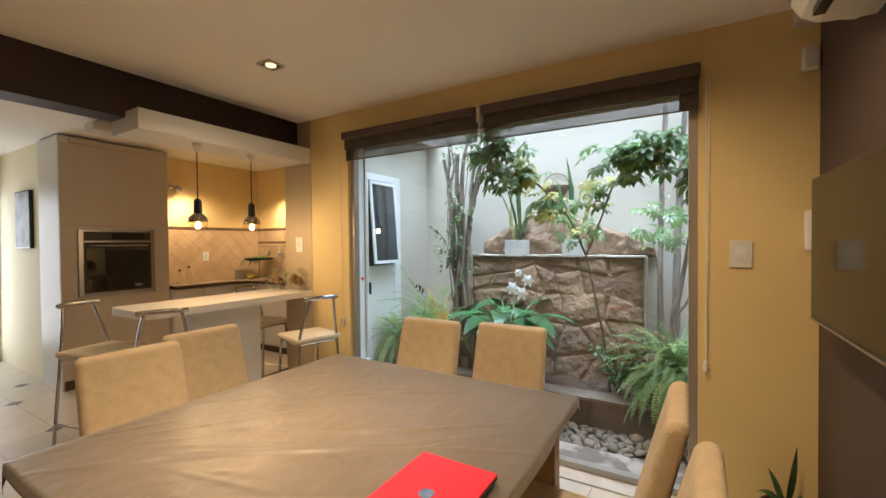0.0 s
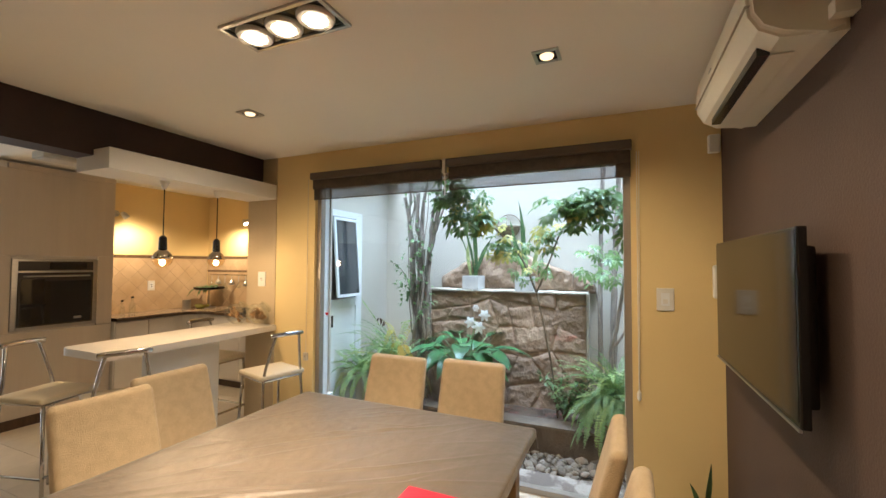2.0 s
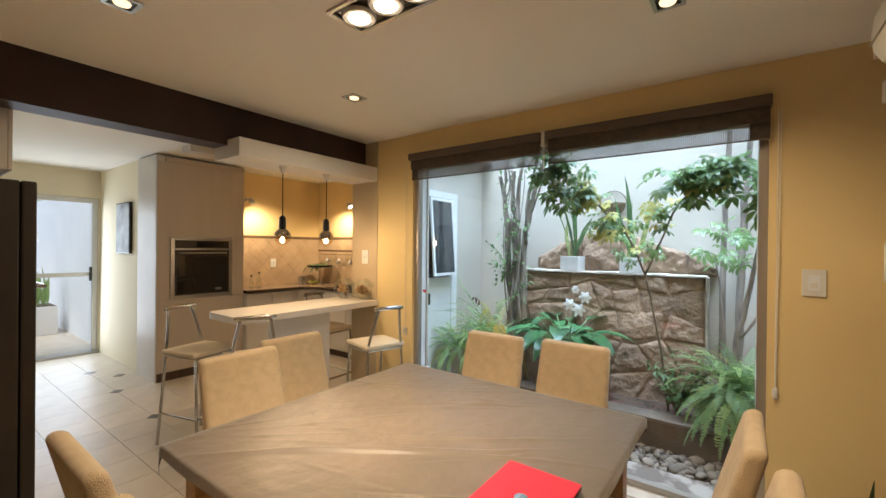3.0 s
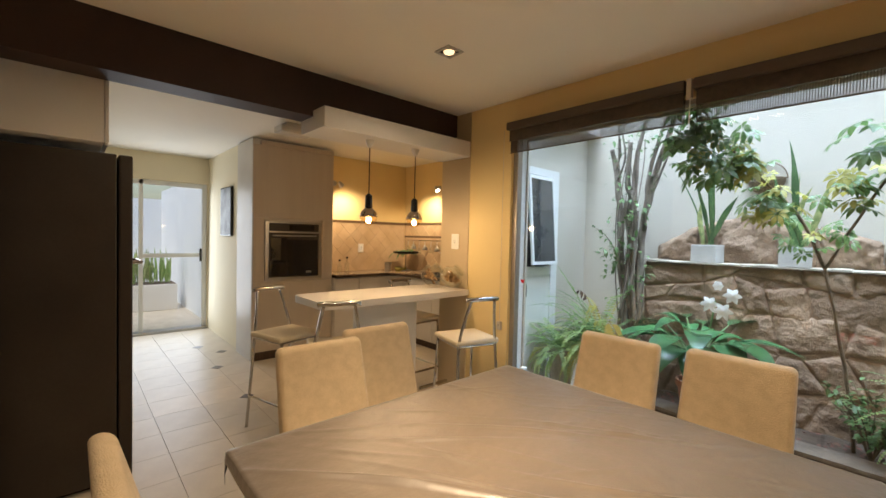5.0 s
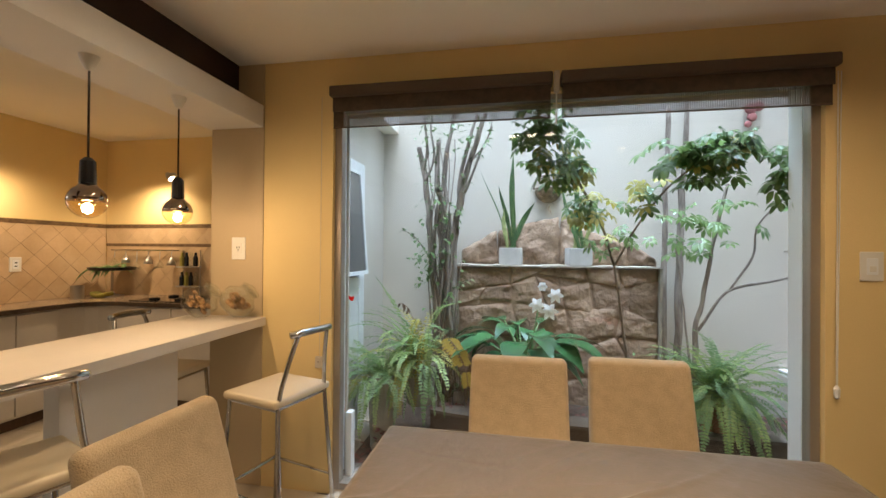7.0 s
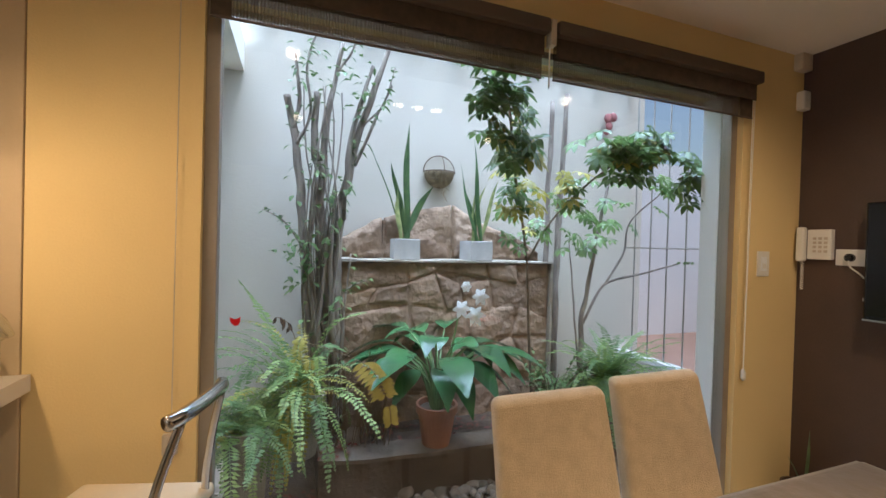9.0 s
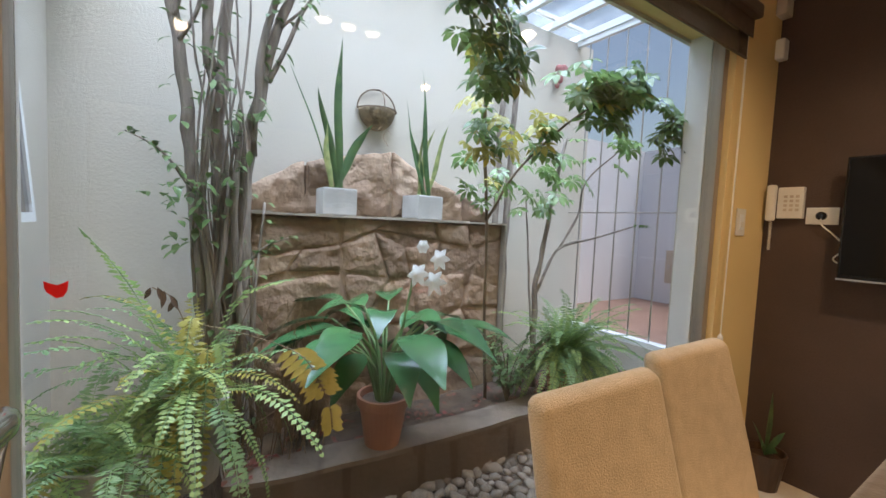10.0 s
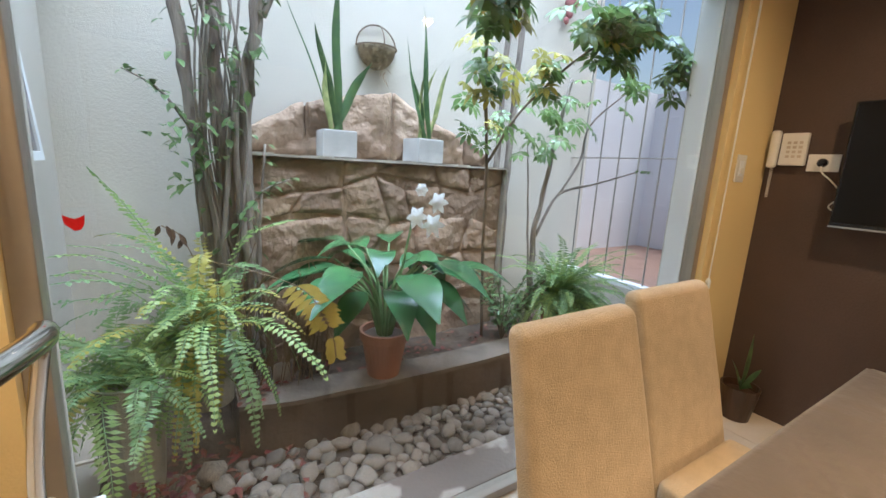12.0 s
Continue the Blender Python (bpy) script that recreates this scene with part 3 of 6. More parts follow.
def bar_stool(at, turn):
    """Faces -x before the turn."""
    t = thing("bar_stool", "chrome bar stool with a cream seat and curved back rail", "bar stool", (*at, 0), turn, group="stools at the breakfast bar")
    part("seat", box(-0.18, 0.19, -0.19, 0.19, 0.715, 0.755, 0.018, seg=3), M_SEAT, t, smooth=True)
    part("seat_frame", tube([(-0.16, -0.16, 0.708), (-0.16, 0.16, 0.708), (0.17, 0.17, 0.708), (0.17, -0.17, 0.708), (-0.16, -0.16, 0.708)], 0.01, 8), M_CHROME, t)
    for sy in (-1, 1):
        part("leg", tube(curve_points([(0.24, sy * 0.10, 1.06), (0.20, sy * 0.13, 0.90), (0.175, sy * 0.16, 0.71), (0.20, sy * 0.175, 0.35), (0.225, sy * 0.19, 0)]), 0.011, 8), M_CHROME, t, smooth=True)
        part("leg", tube([(-0.16, sy * 0.16, 0.71), (-0.21, sy * 0.185, 0)], 0.011, 8), M_CHROME, t, smooth=True)
        part("stretcher", tube([(0.21, sy * 0.183, 0.25), (-0.195, sy * 0.18, 0.25)], 0.008, 8), M_CHROME, t)
    part("foot_rest", tube([(-0.195, -0.18, 0.26), (-0.195, 0.18, 0.26)], 0.011, 8), M_CHROME, t)
    part("back_rail", tube(curve_points([(0.225, -0.135, 1.064), (0.242, -0.09, 1.068), (0.248, 0, 1.07), (0.242, 0.09, 1.068), (0.225, 0.135, 1.064)]), 0.018, 10), M_CHROME, t, smooth=True)
    return t


s = bar_stool((-2.73, 3.612), -15)
copy_thing(s, pose(-3.12, 2.69, 0, 0, 0, -22))
copy_thing(s, pose(-3.66, 2.555, 0, 0, 0, 195))
copy_thing(s, pose(-3.61, 3.79, 0, 0, 0, 182))

# ---- oven tower and oven ----
tower = thing("oven_cabinet", "tall cream laminate cabinet housing a wall oven", "cabinet", (0, 0, 0))
X = -5.49
bm = box(-6.08, X - 0.02, 2.86, 3.873, 0.0, TOP - 0.02)
part("body", bm, M_LAMW, tower)
part("upper_door", box(X - 0.019, X, 2.863, 3.87, 1.70, 2.55, 0.002), M_LAM, tower)
part("side_stile", box(X - 0.019, X, 2.863, 2.995, 0.93, 1.697, 0.002), M_LAM, tower)
part("side_stile", box(X - 0.019, X, 3.72, 3.87, 0.93, 1.697, 0.002), M_LAM, tower)
part("lower_door", box(X - 0.019, X, 2.863, 3.87, 0.10, 0.927, 0.002), M_LAM, tower)
part("plinth", box(X - 0.018, X - 0.006, 2.875, 3.865, 0.0, 0.097), M_LEG, tower)
part("cornice", box(X - 0.019, X + 0.02, 2.945, 3.865, 2.55, 2.60, 0.004), M_LAM, tower)
oven = thing("wall_oven", "built-in steel oven with a dark glass door", "oven", (0, 0, 0))
part("trim", box(X - 0.01, X + 0.012, 3.0, 3.715, 0.95, 1.665, 0.006), M_STEEL, oven)
part("control_panel", box(X + 0.012, X + 0.022, 3.045, 3.665, 1.545, 1.64, 0.003), M_FRIDGE, oven)
part("display", box(X + 0.0225, X + 0.025, 3.285, 3.605, 1.56, 1.625), M_DARKGLASS, oven)
door = part("door", box(X + 0.012, X + 0.032, 3.045, 3.665, 0.985, 1.525, 0.005), M_FRIDGE, oven)
part("door_glass", box(X + 0.0325, X + 0.035, 3.245, 3.645, 1.0, 1.44), M_DARKGLASS, door)
part("side_glass", box(X + 0.0325, X + 0.0345, 3.06, 3.243, 1.0, 1.46), M_DARKGLASS, door)
part("handle", tube([(X + 0.032, 3.085, 1.49), (X + 0.065, 3.095, 1.49), (X + 0.065, 3.615, 1.49), (X + 0.032, 3.625, 1.49)], 0.009, 10), M_STEEL, door)
part("maker_plate", box(X + 0.0355, X + 0.036, 3.495, 3.565, 1.03, 1.055), M_STEEL, door)

# ---- kitchen counter ----
units = thing("base_cabinet", "pale grey kitchen base units under a granite worktop", "cabinet")


def counter_outline(inset):
    fx, fy, r = -5.40 - inset, 4.83 + inset, 0.28
    arc = [(fx + r - r * math.cos(a), fy - r + r * math.sin(a)) for a in (0, 0.3, 0.6, 0.95, 1.25, 1.57)]
    return [(-5.878, 3.878), (fx, 3.878)] + arc + [(-3.01, fy), (-3.01, 5.358), (-5.878, 5.358)]


part("carcass", prism(counter_outline(0.04), 0.1, 0.945), M_LAMW, units)
part("plinth", prism(counter_outline(0.09), 0.0, 0.099), M_LEG, units)
for y0, y1 in ((3.885, 4.24), (4.25, 4.55)):
    part("door", box(-5.438, -5.42, y0, y1, 0.12, 0.93, 0.003), M_LAMW, units)
for k in range(4):
    part("door", box(-5.05 + 0.48 * k, -4.58 + 0.48 * k, 4.85, 4.868, 0.12, 0.93, 0.003), M_LAMW, units)
top = solid("worktop", prism(counter_outline(0.0), 0.95, 0.985), [M_GRANITE], "speckled brown granite worktop with a dark edge", "worktop")
part("worktop_edge", prism(counter_outline(-0.008), 0.945, 0.98), M_EDGE, top, "dark polished edge")
splash = thing("backsplash", "beige kitchen wall tiles laid diagonally with brown borders", "wall tiles", kind="structure")
part("border", box(-5.88, -5.868, 3.876, 5.348, 1.695, 1.735), M_BORDER, splash)
part("border", box(-5.868, -2.995, 5.348, 5.36, 1.695, 1.735), M_BORDER, splash)
part("border", box(-5.868, -2.995, 5.348, 5.36, 1.50, 1.53), M_BORDER, splash)
part("tile_bed", box(-5.88, -5.876, 3.876, 5.35, 0.985, 1.695), M_WGROUT, splash)
part("tile_bed", box(-5.87, -2.995, 5.356, 5.36, 0.985, 1.695), M_WGROUT, splash)

# ---- fridge and cabinet above ----
fr = thing("fridge", "tall dark steel fridge beside the brown pier", "fridge")
part("body", box(-4.2, -3.53, 0.81, 1.50, 0.03, 1.955, 0.008), M_FRIDGE, fr)
fd = part("door", box(-4.2, -3.53, 1.508, 1.575, 0.03, 1.955, 0.012), M_FRIDGE, fr)
part("handle", tube([(-3.60, 1.576, 1.32), (-3.60, 1.62, 1.32), (-3.85, 1.62, 1.32), (-3.85, 1.576, 1.32)], 0.012, 10), M_CHROME, fd)
part("foot", box(-4.15, -3.58, 0.85, 1.5, 0, 0.03), M_BLACK, fr)
cab = thing("wall_cabinet", "white wall cabinet above the fridge", "cabinet")
part("body", box(-4.3, -3.45, 0.81, 1.44, 2.0, 2.375, 0.003), M_WHITE, cab)
part("door", box(-4.3, -3.45, 1.442, 1.46, 2.0, 2.375, 0.003), M_WHITE, cab)

# ---- television wall ----
tv = thing("television", "flat black television on a wall bracket, switched off", "television", (0.442, 3.06, 1.453), 0)
part("back", box(0.005, 0.045, -0.49, 0.49, -0.25, 0.24, 0.015), M_BLACK, tv)
part("bezel", box(-0.022, 0.006, -0.54, 0.54, -0.295, 0.295, 0.006), M_BLACK, tv)
part("screen", box(-0.0235, -0.0222, -0.529, 0.529, -0.277, 0.283), M_SCREEN, tv, "dark glossy screen")
part("trim_strip", box(-0.026, -0.018, -0.54, 0.54, -0.302, -0.294), M_STEEL, tv)
part("bracket", box(0.045, 0.078, -0.15, 0.15, -0.12, 0.12, 0.005), M_BLACK, tv)
ac = thing("air_conditioner", "white split air conditioner mounted high on the wall", "air conditioner", (0.518, 2.84, 2.406))
prof = [(0.0, 0.145), (-0.13, 0.145), (-0.185, 0.125), (-0.222, 0.07), (-0.23, 0.0), (-0.225, -0.06), (-0.20, -0.105), (-0.15, -0.135), (-0.05, -0.145), (0.0, -0.145)]
bm = bmesh.new()
ends = [[bm.verts.new((x, y, z)) for x, z in prof] for y in (-0.43, 0.43)]
bm.faces.new(ends[0])
bm.faces.new(ends[1][::-1])
for i in range(len(prof)):
    j = (i + 1) % len(prof)
    bm.faces.new((ends[0][i], ends[0][j], ends[1][j], ends[1][i]))
bmesh.ops.bevel(bm, geom=[e for e in bm.edges if abs(e.verts[0].co.y - e.verts[1].co.y) < 0.01], offset=0.014, segments=3, affect="EDGES")
part("body", bm, M_AC, ac, smooth=False)
part("outlet", box(-0.183, -0.150, -0.33, 0.33, -0.143, -0.116), M_BLACK, ac, "dark air outlet slot").matrix_basis = pose(0, 0, 0, 0, 0, 0)
part("louvre", box(-0.148, -0.09, -0.325, 0.325, -0.1455, -0.1425, 0.001), M_AC, ac)
part("panel_seam", box(-0.2335, -0.22, -0.425, 0.425, -0.034, -0.031), M_GROUT, ac)
part("badge", box(-0.2325, -0.229, 0.06, 0.10, 0.0, 0.008), M_STEEL, ac)
part("pipe_cover", box(-0.05, 0.0, -0.47, -0.431, -0.12, -0.08), M_AC, ac)

# ---- garden materials ----
M_STONE = material("brown_sandstone", (0.38, 0.272, 0.195), 0.85, vary=0.16, mix_scale=3, second=(0.25, 0.172, 0.122), bump=0.8, bump_scale=18, rnd=0.18, relief=0.04)
M_MORTAR = material("pale_mortar", (0.50, 0.45, 0.38), 0.9, vary=0.15, mix_scale=8, bump=0.4)
M_KERB = material("planter_render", (0.16, 0.115, 0.082), 0.85, vary=0.2, mix_scale=4, second=(0.095, 0.07, 0.052), bump=0.5, bump_scale=35)
M_KERBTOP = material("planter_coping", (0.235, 0.19, 0.15), 0.85, vary=0.25, mix_scale=6, second=(0.13, 0.10, 0.078), bump=0.5, bump_scale=40)
M_SOIL = material("garden_soil", (0.07, 0.048, 0.035), 0.95, vary=0.3, mix_scale=12, second=(0.12, 0.085, 0.06), bump=1.0, bump_scale=30)
M_PEBBLE = material("river_pebble", (0.29, 0.25, 0.21), 0.75, vary=0.18, mix_scale=9, second=(0.18, 0.15, 0.125), bump=0.2, rnd=0.3)
M_BARK = material("grey_bark", (0.36, 0.31, 0.27), 0.9, vary=0.2, mix_scale=9, second=(0.17, 0.14, 0.12), stretch=(3, 3, 0.6), bump=0.8, bump_scale=45)
M_STEM = material("brown_stem", (0.24, 0.18, 0.125), 0.8, vary=0.2, mix_scale=9, bump=0.4)
M_CONCRETE = material("concrete_pot", (0.50, 0.50, 0.49), 0.8, vary=0.1, mix_scale=9, second=(0.42, 0.42, 0.41), bump=0.3)
M_TERRA = material("terracotta", (0.34, 0.14, 0.075), 0.75, vary=0.15, mix_scale=7, second=(0.26, 0.11, 0.065), bump=0.2)
M_GREYPOT = material("weathered_pot", (0.40, 0.37, 0.31), 0.8, vary=0.15, mix_scale=6, second=(0.30, 0.28, 0.22), bump=0.3)
M_FERN = leafy("fern_green", (0.29, 0.44, 0.20), (0.17, 0.30, 0.13), 0.5, 0.35)
M_FERN2 = leafy("fern_bright", (0.42, 0.55, 0.20), (0.28, 0.42, 0.14), 0.5, 0.4)
M_YLEAF = leafy("yellow_leaf", (0.46, 0.40, 0.08), (0.32, 0.30, 0.07), 0.5, 0.3)
M_YFROND = leafy("golden_frond", (0.62, 0.50, 0.14), (0.50, 0.40, 0.10), 0.5, 0.35)
M_LILY = leafy("glossy_dark_leaf", (0.06, 0.17, 0.06), (0.035, 0.105, 0.045), 0.2, 0.12, 5)
M_SCHEF = leafy("umbrella_leaf", (0.20, 0.31, 0.10), (0.10, 0.18, 0.06), 0.28, 0.35)
M_IVY = leafy("ivy_leaf", (0.15, 0.25, 0.09), (0.08, 0.15, 0.05), 0.4, 0.25)
M_SNAKE = leafy("snake_leaf", (0.10, 0.19, 0.07), (0.05, 0.11, 0.05), 0.4, 0.1, 22)
M_SNAKE2 = leafy("pale_snake_leaf", (0.42, 0.46, 0.20), (0.16, 0.24, 0.09), 0.4, 0.15, 22)
M_PETAL = leafy("white_petal", (0.93, 0.93, 0.92), (0.90, 0.90, 0.89), 0.5, 0.55)
M_REDFLOWER = material("red_petal", (0.75, 0.02, 0.02), 0.4, vary=0.05)
M_DEAD = material("dead_leaf", (0.16, 0.09, 0.05), 0.8, vary=0.3, mix_scale=20, second=(0.25, 0.05, 0.05))
M_MAROON = leafy("maroon_leaf", (0.20, 0.035, 0.06), (0.10, 0.02, 0.035), 0.4, 0.2)
M_DRY = material("dry_stalk", (0.30, 0.21, 0.12), 0.8, vary=0.2)
M_POLY = clear("roof_sheet", (0.93, 0.95, 0.96), 0.02, 0.2, hide=0.12)
M_PATIO = material("patio_tile", (0.46, 0.30, 0.24), 0.6, vary=0.1, mix_scale=3)
M_COOLWALL = material("white_limewash", (0.81, 0.84, 0.87), 0.85, vary=0.05, mix_scale=1.3, second=(0.76, 0.79, 0.83))
M_COCO = material("coco_liner", (0.33, 0.26, 0.17), 0.9, vary=0.3, mix_scale=30, bump=0.8)

# ---- garden shell ----
setting("ground", box(-60, 60, 4.17, 80, -0.3, -0.1), M_PATIO, "paved ground outside the house", "ground")
setting("wall_garden_back", box(-2.80, 0.95, 5.55, 5.75, -0.1, 3.02), M_GARDEN, "pale cream rendered garden wall with stains", "wall")
setting("wall_garden_low", box(0.70, 0.80, 4.17, 5.55, -0.1, 0.46), M_GARDEN, "low rendered wall under the barred opening", "wall")
setting("wall_patio_far", box(6.2, 6.4, 3.75, 8.4, -0.1, 3.1), M_COOLWALL, "white wall of the patio beyond the bars", "wall")
setting("wall_patio_side", box(0.95, 6.2, 8.2, 8.4, -0.1, 3.1), M_COOLWALL, "white side wall of the patio", "wall")
setting("wall_house_side", box(0.75, 6.2, 3.75, 3.95, -0.1, 3.0), M_GARDEN, "white outer house wall along the patio", "wall")
cabinet_out = thing("wall_box", "beige meter box fixed to the far patio wall", "meter box", (6.198, 7.15, 0.36))
part("body", box(-0.18, 0, -0.30, 0.30, 0, 0.64, 0.015), M_SILL, cabinet_out)
part("lid", box(-0.20, -0.181, -0.31, 0.31, -0.01, 0.65, 0.006), M_SILL, cabinet_out)
part("latch", box(-0.212, -0.2005, 0.22, 0.26, 0.28, 0.36, 0.003), M_STEEL, cabinet_out)
setting("bed", box(-2.80, 0.70, 4.25, 5.55, -0.1, -0.02), M_SOIL, "dark damp garden soil", "soil")

gate = thing("window_bars", "grey iron bars across the patio opening", "bars")
for i in range(7):
    y = 4.34 + 0.18 * i
    part("bar", tube([(0.75, y, 0.48), (0.75, y, 3.0)], 0.0065, 8), M_STEEL, gate)
part("cross_bar", tube([(0.75, 4.17, 1.495), (0.75, 5.55, 1.495)], 0.006, 8), M_STEEL, gate)
part("bottom_rail", box(0.705, 0.795, 4.17, 5.55, 0.461, 0.50, 0.004), M_WFRAME, gate)
part("top_rail", box(0.73, 0.77, 4.17, 5.55, 2.98, 3.03, 0.004), M_WFRAME, gate)

roof = thing("garden_roof", "translucent sheet roof on white rafters over the garden", "roof", kind="structure")
for i in range(10):
    x = -2.5 + 0.36 * i
    part("rafter", box(x - 0.02, x + 0.02, 4.17, 5.75, 3.03, 3.09, 0.003), M_WFRAME, roof)
for y in (4.2, 4.9, 5.5):
    part("purlin", box(-2.65, 0.8, y - 0.015, y + 0.015, 3.092, 3.12), M_WFRAME, roof)
sheet = part("sheet", box(-2.7, 0.85, 4.1, 5.8, 3.122, 3.128), M_POLY, roof, "clouded plastic roof sheet")
sheet.visible_shadow = False

kd = thing("door_1", "white enamelled garden door with an open tilting sash", "door", (0, 0, 0), kind="structure")
KX = -2.798
part("door_frame", box(KX, KX + 0.03, 4.360, 4.420, 0.0, 2.2, 0.003), M_WFRAME, kd)
part("door_frame", box(KX, KX + 0.03, 4.840, 4.950, 0.0, 2.2, 0.003), M_WFRAME, kd)
part("door_frame", box(KX, KX + 0.03, 4.420, 4.840, 2.13, 2.2, 0.003), M_WFRAME, kd)
part("mid_rail", box(KX, KX + 0.03, 4.420, 4.840, 1.17, 1.26, 0.003), M_WFRAME, kd)
part("lower_panel", box(KX, KX + 0.018, 4.420, 4.840, 0.0, 1.17), M_WFRAME, kd)
part("dark_glass", box(KX, KX + 0.006, 4.420, 4.840, 1.26, 2.13), M_DOORGLASS, kd)
bm = box(0.0, 0.02, 4.425, 4.455, -0.84, 0)
box(0.0, 0.02, 4.805, 4.835, -0.84, 0, bm=bm)
box(0.0, 0.02, 4.455, 4.805, -0.84, -0.81, bm=bm)
box(0.0, 0.02, 4.455, 4.805, -0.03, 0, bm=bm)
sash = part("sash", bm, M_WFRAME, kd, "sash tilted open")
sash.matrix_basis = pose(KX + 0.025, 0, 2.12, 0, -4.5, 0)
part("sash_glass", box(0.008, 0.012, 4.455, 4.805, -0.81, -0.03), M_DOORGLASS, sash)
part("lock", box(KX + 0.03, KX + 0.045, 4.410, 4.435, 0.98, 1.1, 0.003), M_BLACK, kd)


for px in (-2.53, 0.0):
    t = thing("short_post", "short white post outside the window frame", "post", (px, 4.11, 0.045), group="white posts by the window")
    part("body", box(-0.02, 0.02, -0.03, 0.03, 0, 0.40, 0.006), M_WFRAME, t)


# ---- planter, pebbles, stone wall ----
def patch(corners, y0, depth, nx, nz, seed, rough=0.02):
    """A rough-faced stone over four (x, z) corners, its face near y0."""
    bm = bmesh.new()
    a, b, c, d = (Vector((x, 0, z)) for x, z in corners)
    rows = []
    for j in range(nz + 1):
        row = []
        for i in range(nx + 1):
            u, w = i / nx, j / nz
            p = a.lerp(b, u).lerp(d.lerp(c, u), w)
            if j == nz:
                p.z += 0.018 * noise.noise(Vector((p.x * 9, seed, 5)))
            e = min(u, 1 - u, w, 1 - w)
            bulge = (1 - math.exp(-e * 14)) * depth
            y = y0 - bulge + rough * noise.noise(Vector((p.x * 7, seed * 3.1, p.z * 7))) + rough * 0.6 * noise.noise(Vector((p.x * 19, seed, p.z * 19))) - rough * 0.75 * (noise.ridged_multi_fractal(Vector((p.x * 3.2, seed * 1.7, p.z * 5.0)), 1.0, 2.1, 4, 0.9, 2.0) - 1.0) * 0.6
            row.append(bm.verts.new((p.x + 0.008 * noise.noise(Vector((p.z * 11, seed, 1))), y if 0 < i < nx and 0 < j < nz else y0 + 0.012, p.z)))
        rows.append(row)
    for j in range(nz):
        for i in range(nx):
            bm.faces.new((rows[j][i], rows[j][i + 1], rows[j + 1][i + 1], rows[j + 1][i]))
    rim = [rows[0][i] for i in range(nx + 1)] + [rows[j][nx] for j in range(1, nz + 1)] + [rows[nz][i] for i in range(nx - 1, -1, -1)] + [rows[j][0] for j in range(nz - 1, 0, -1)]
    back = [bm.verts.new((v.co.x, y0 + 0.05, v.co.z)) for v in rim]
    for i in range(len(rim)):
        j = (i + 1) % len(rim)
        bm.faces.new((rim[j], rim[i], back[i], back[j]))
    return bm


stone_wall = thing("stone_wall", "low retaining wall of rough brown sandstone with a ledge", "stone wall", kind="structure")
part("core", box(-2.0, -0.36, 5.208, 5.55, -0.05, 1.345), M_STONE, stone_wall, "rough joint filling")
rng = random.Random(4)
zs = [0.12, 0.42, 0.70, 0.98, 1.20, 1.35]
grid = {}
for j, z in enumerate(zs):
    for i in range(8):
        fx = -2.01 + 1.66 * i / 7
        grid[i, j] = (fx + (rng.uniform(-0.11, 0.11) if 0 < i < 7 else 0), z + (rng.uniform(-0.085, 0.085) if 0 < j < 5 else 0))
skip = set()
for j in range(5):
    for i in range(7):
        if (i, j) in skip:
            continue
        wide = 2 if i < 6 and (i, j) in ((0, 2), (2, 1), (4, 2), (3, 4), (5, 0), (1, 0), (5, 3), (0, 4)) else 1
        if wide == 2:
            skip.add((i + 1, j))
        g = 0.0026
        cs = [grid[i, j], grid[i + wide, j], grid[i + wide, j + 1], grid[i, j + 1]]
        cx, cz = sum(c[0] for c in cs) / 4, sum(c[1] for c in cs) / 4
        cs = [(cx + (x - cx) * (1 - g * 2.4), cz + (z - cz) * (1 - g * 3)) for x, z in cs]
        part("stone", patch(cs, 5.20, rng.uniform(0.006, 0.014), 16, 12, i + 10 * j, 0.014), M_STONE, stone_wall, smooth=True)
xs = [-2.0, -1.66, -1.50, -1.10, -0.86, -0.52, -0.28]
tops = [1.50, 1.67, 1.72, 1.80, 1.67, 1.56, 1.42]
for i in range(6):
    cs = [(xs[i] + 0.006, 1.355), (xs[i + 1] - 0.006, 1.355), (xs[i + 1] - 0.01, tops[i + 1]), (xs[i] + 0.01, tops[i])]
    part("boulder", patch(cs, 5.47, rng.uniform(0.02, 0.05), 16, 12, 60 + i, 0.045), M_STONE, stone_wall, smooth=True)
    bm = box(xs[i], xs[i + 1], 5.48, 5.55, 1.34, min(tops[i], tops[i + 1]) - 0.02)
    part("core", bm, M_STONE, stone_wall)
bm = bmesh.new()
for i in range(16):
    x = -2.0 + 1.65 * i / 16
    box(x, x + 1.65 / 16, 5.165 + rng.uniform(-0.01, 0.012), 5.5, 1.346, 1.36 + rng.uniform(-0.004, 0.004), bm=bm)
part("ledge", bm, M_MORTAR, stone_wall, "pale mortar ledge")
part("edge_strip", box(-0.352, -0.33, 5.17, 5.3, 0.2, 1.35, 0.006), M_MORTAR, stone_wall)


def kerb_line(dy, dz):
    pts = curve_points([(-2.14, 4.76, 0), (-1.9, 4.70, 0), (-1.4, 4.665, 0), (-0.9, 4.65, 0), (-0.4, 4.66, 0), (0.2, 4.66, 0), (0.69, 4.67, 0)], 6)
    return [(p.x, p.y + dy + 0.012 * noise.noise(Vector((p.x * 5, dy, 0)))) for p in pts]


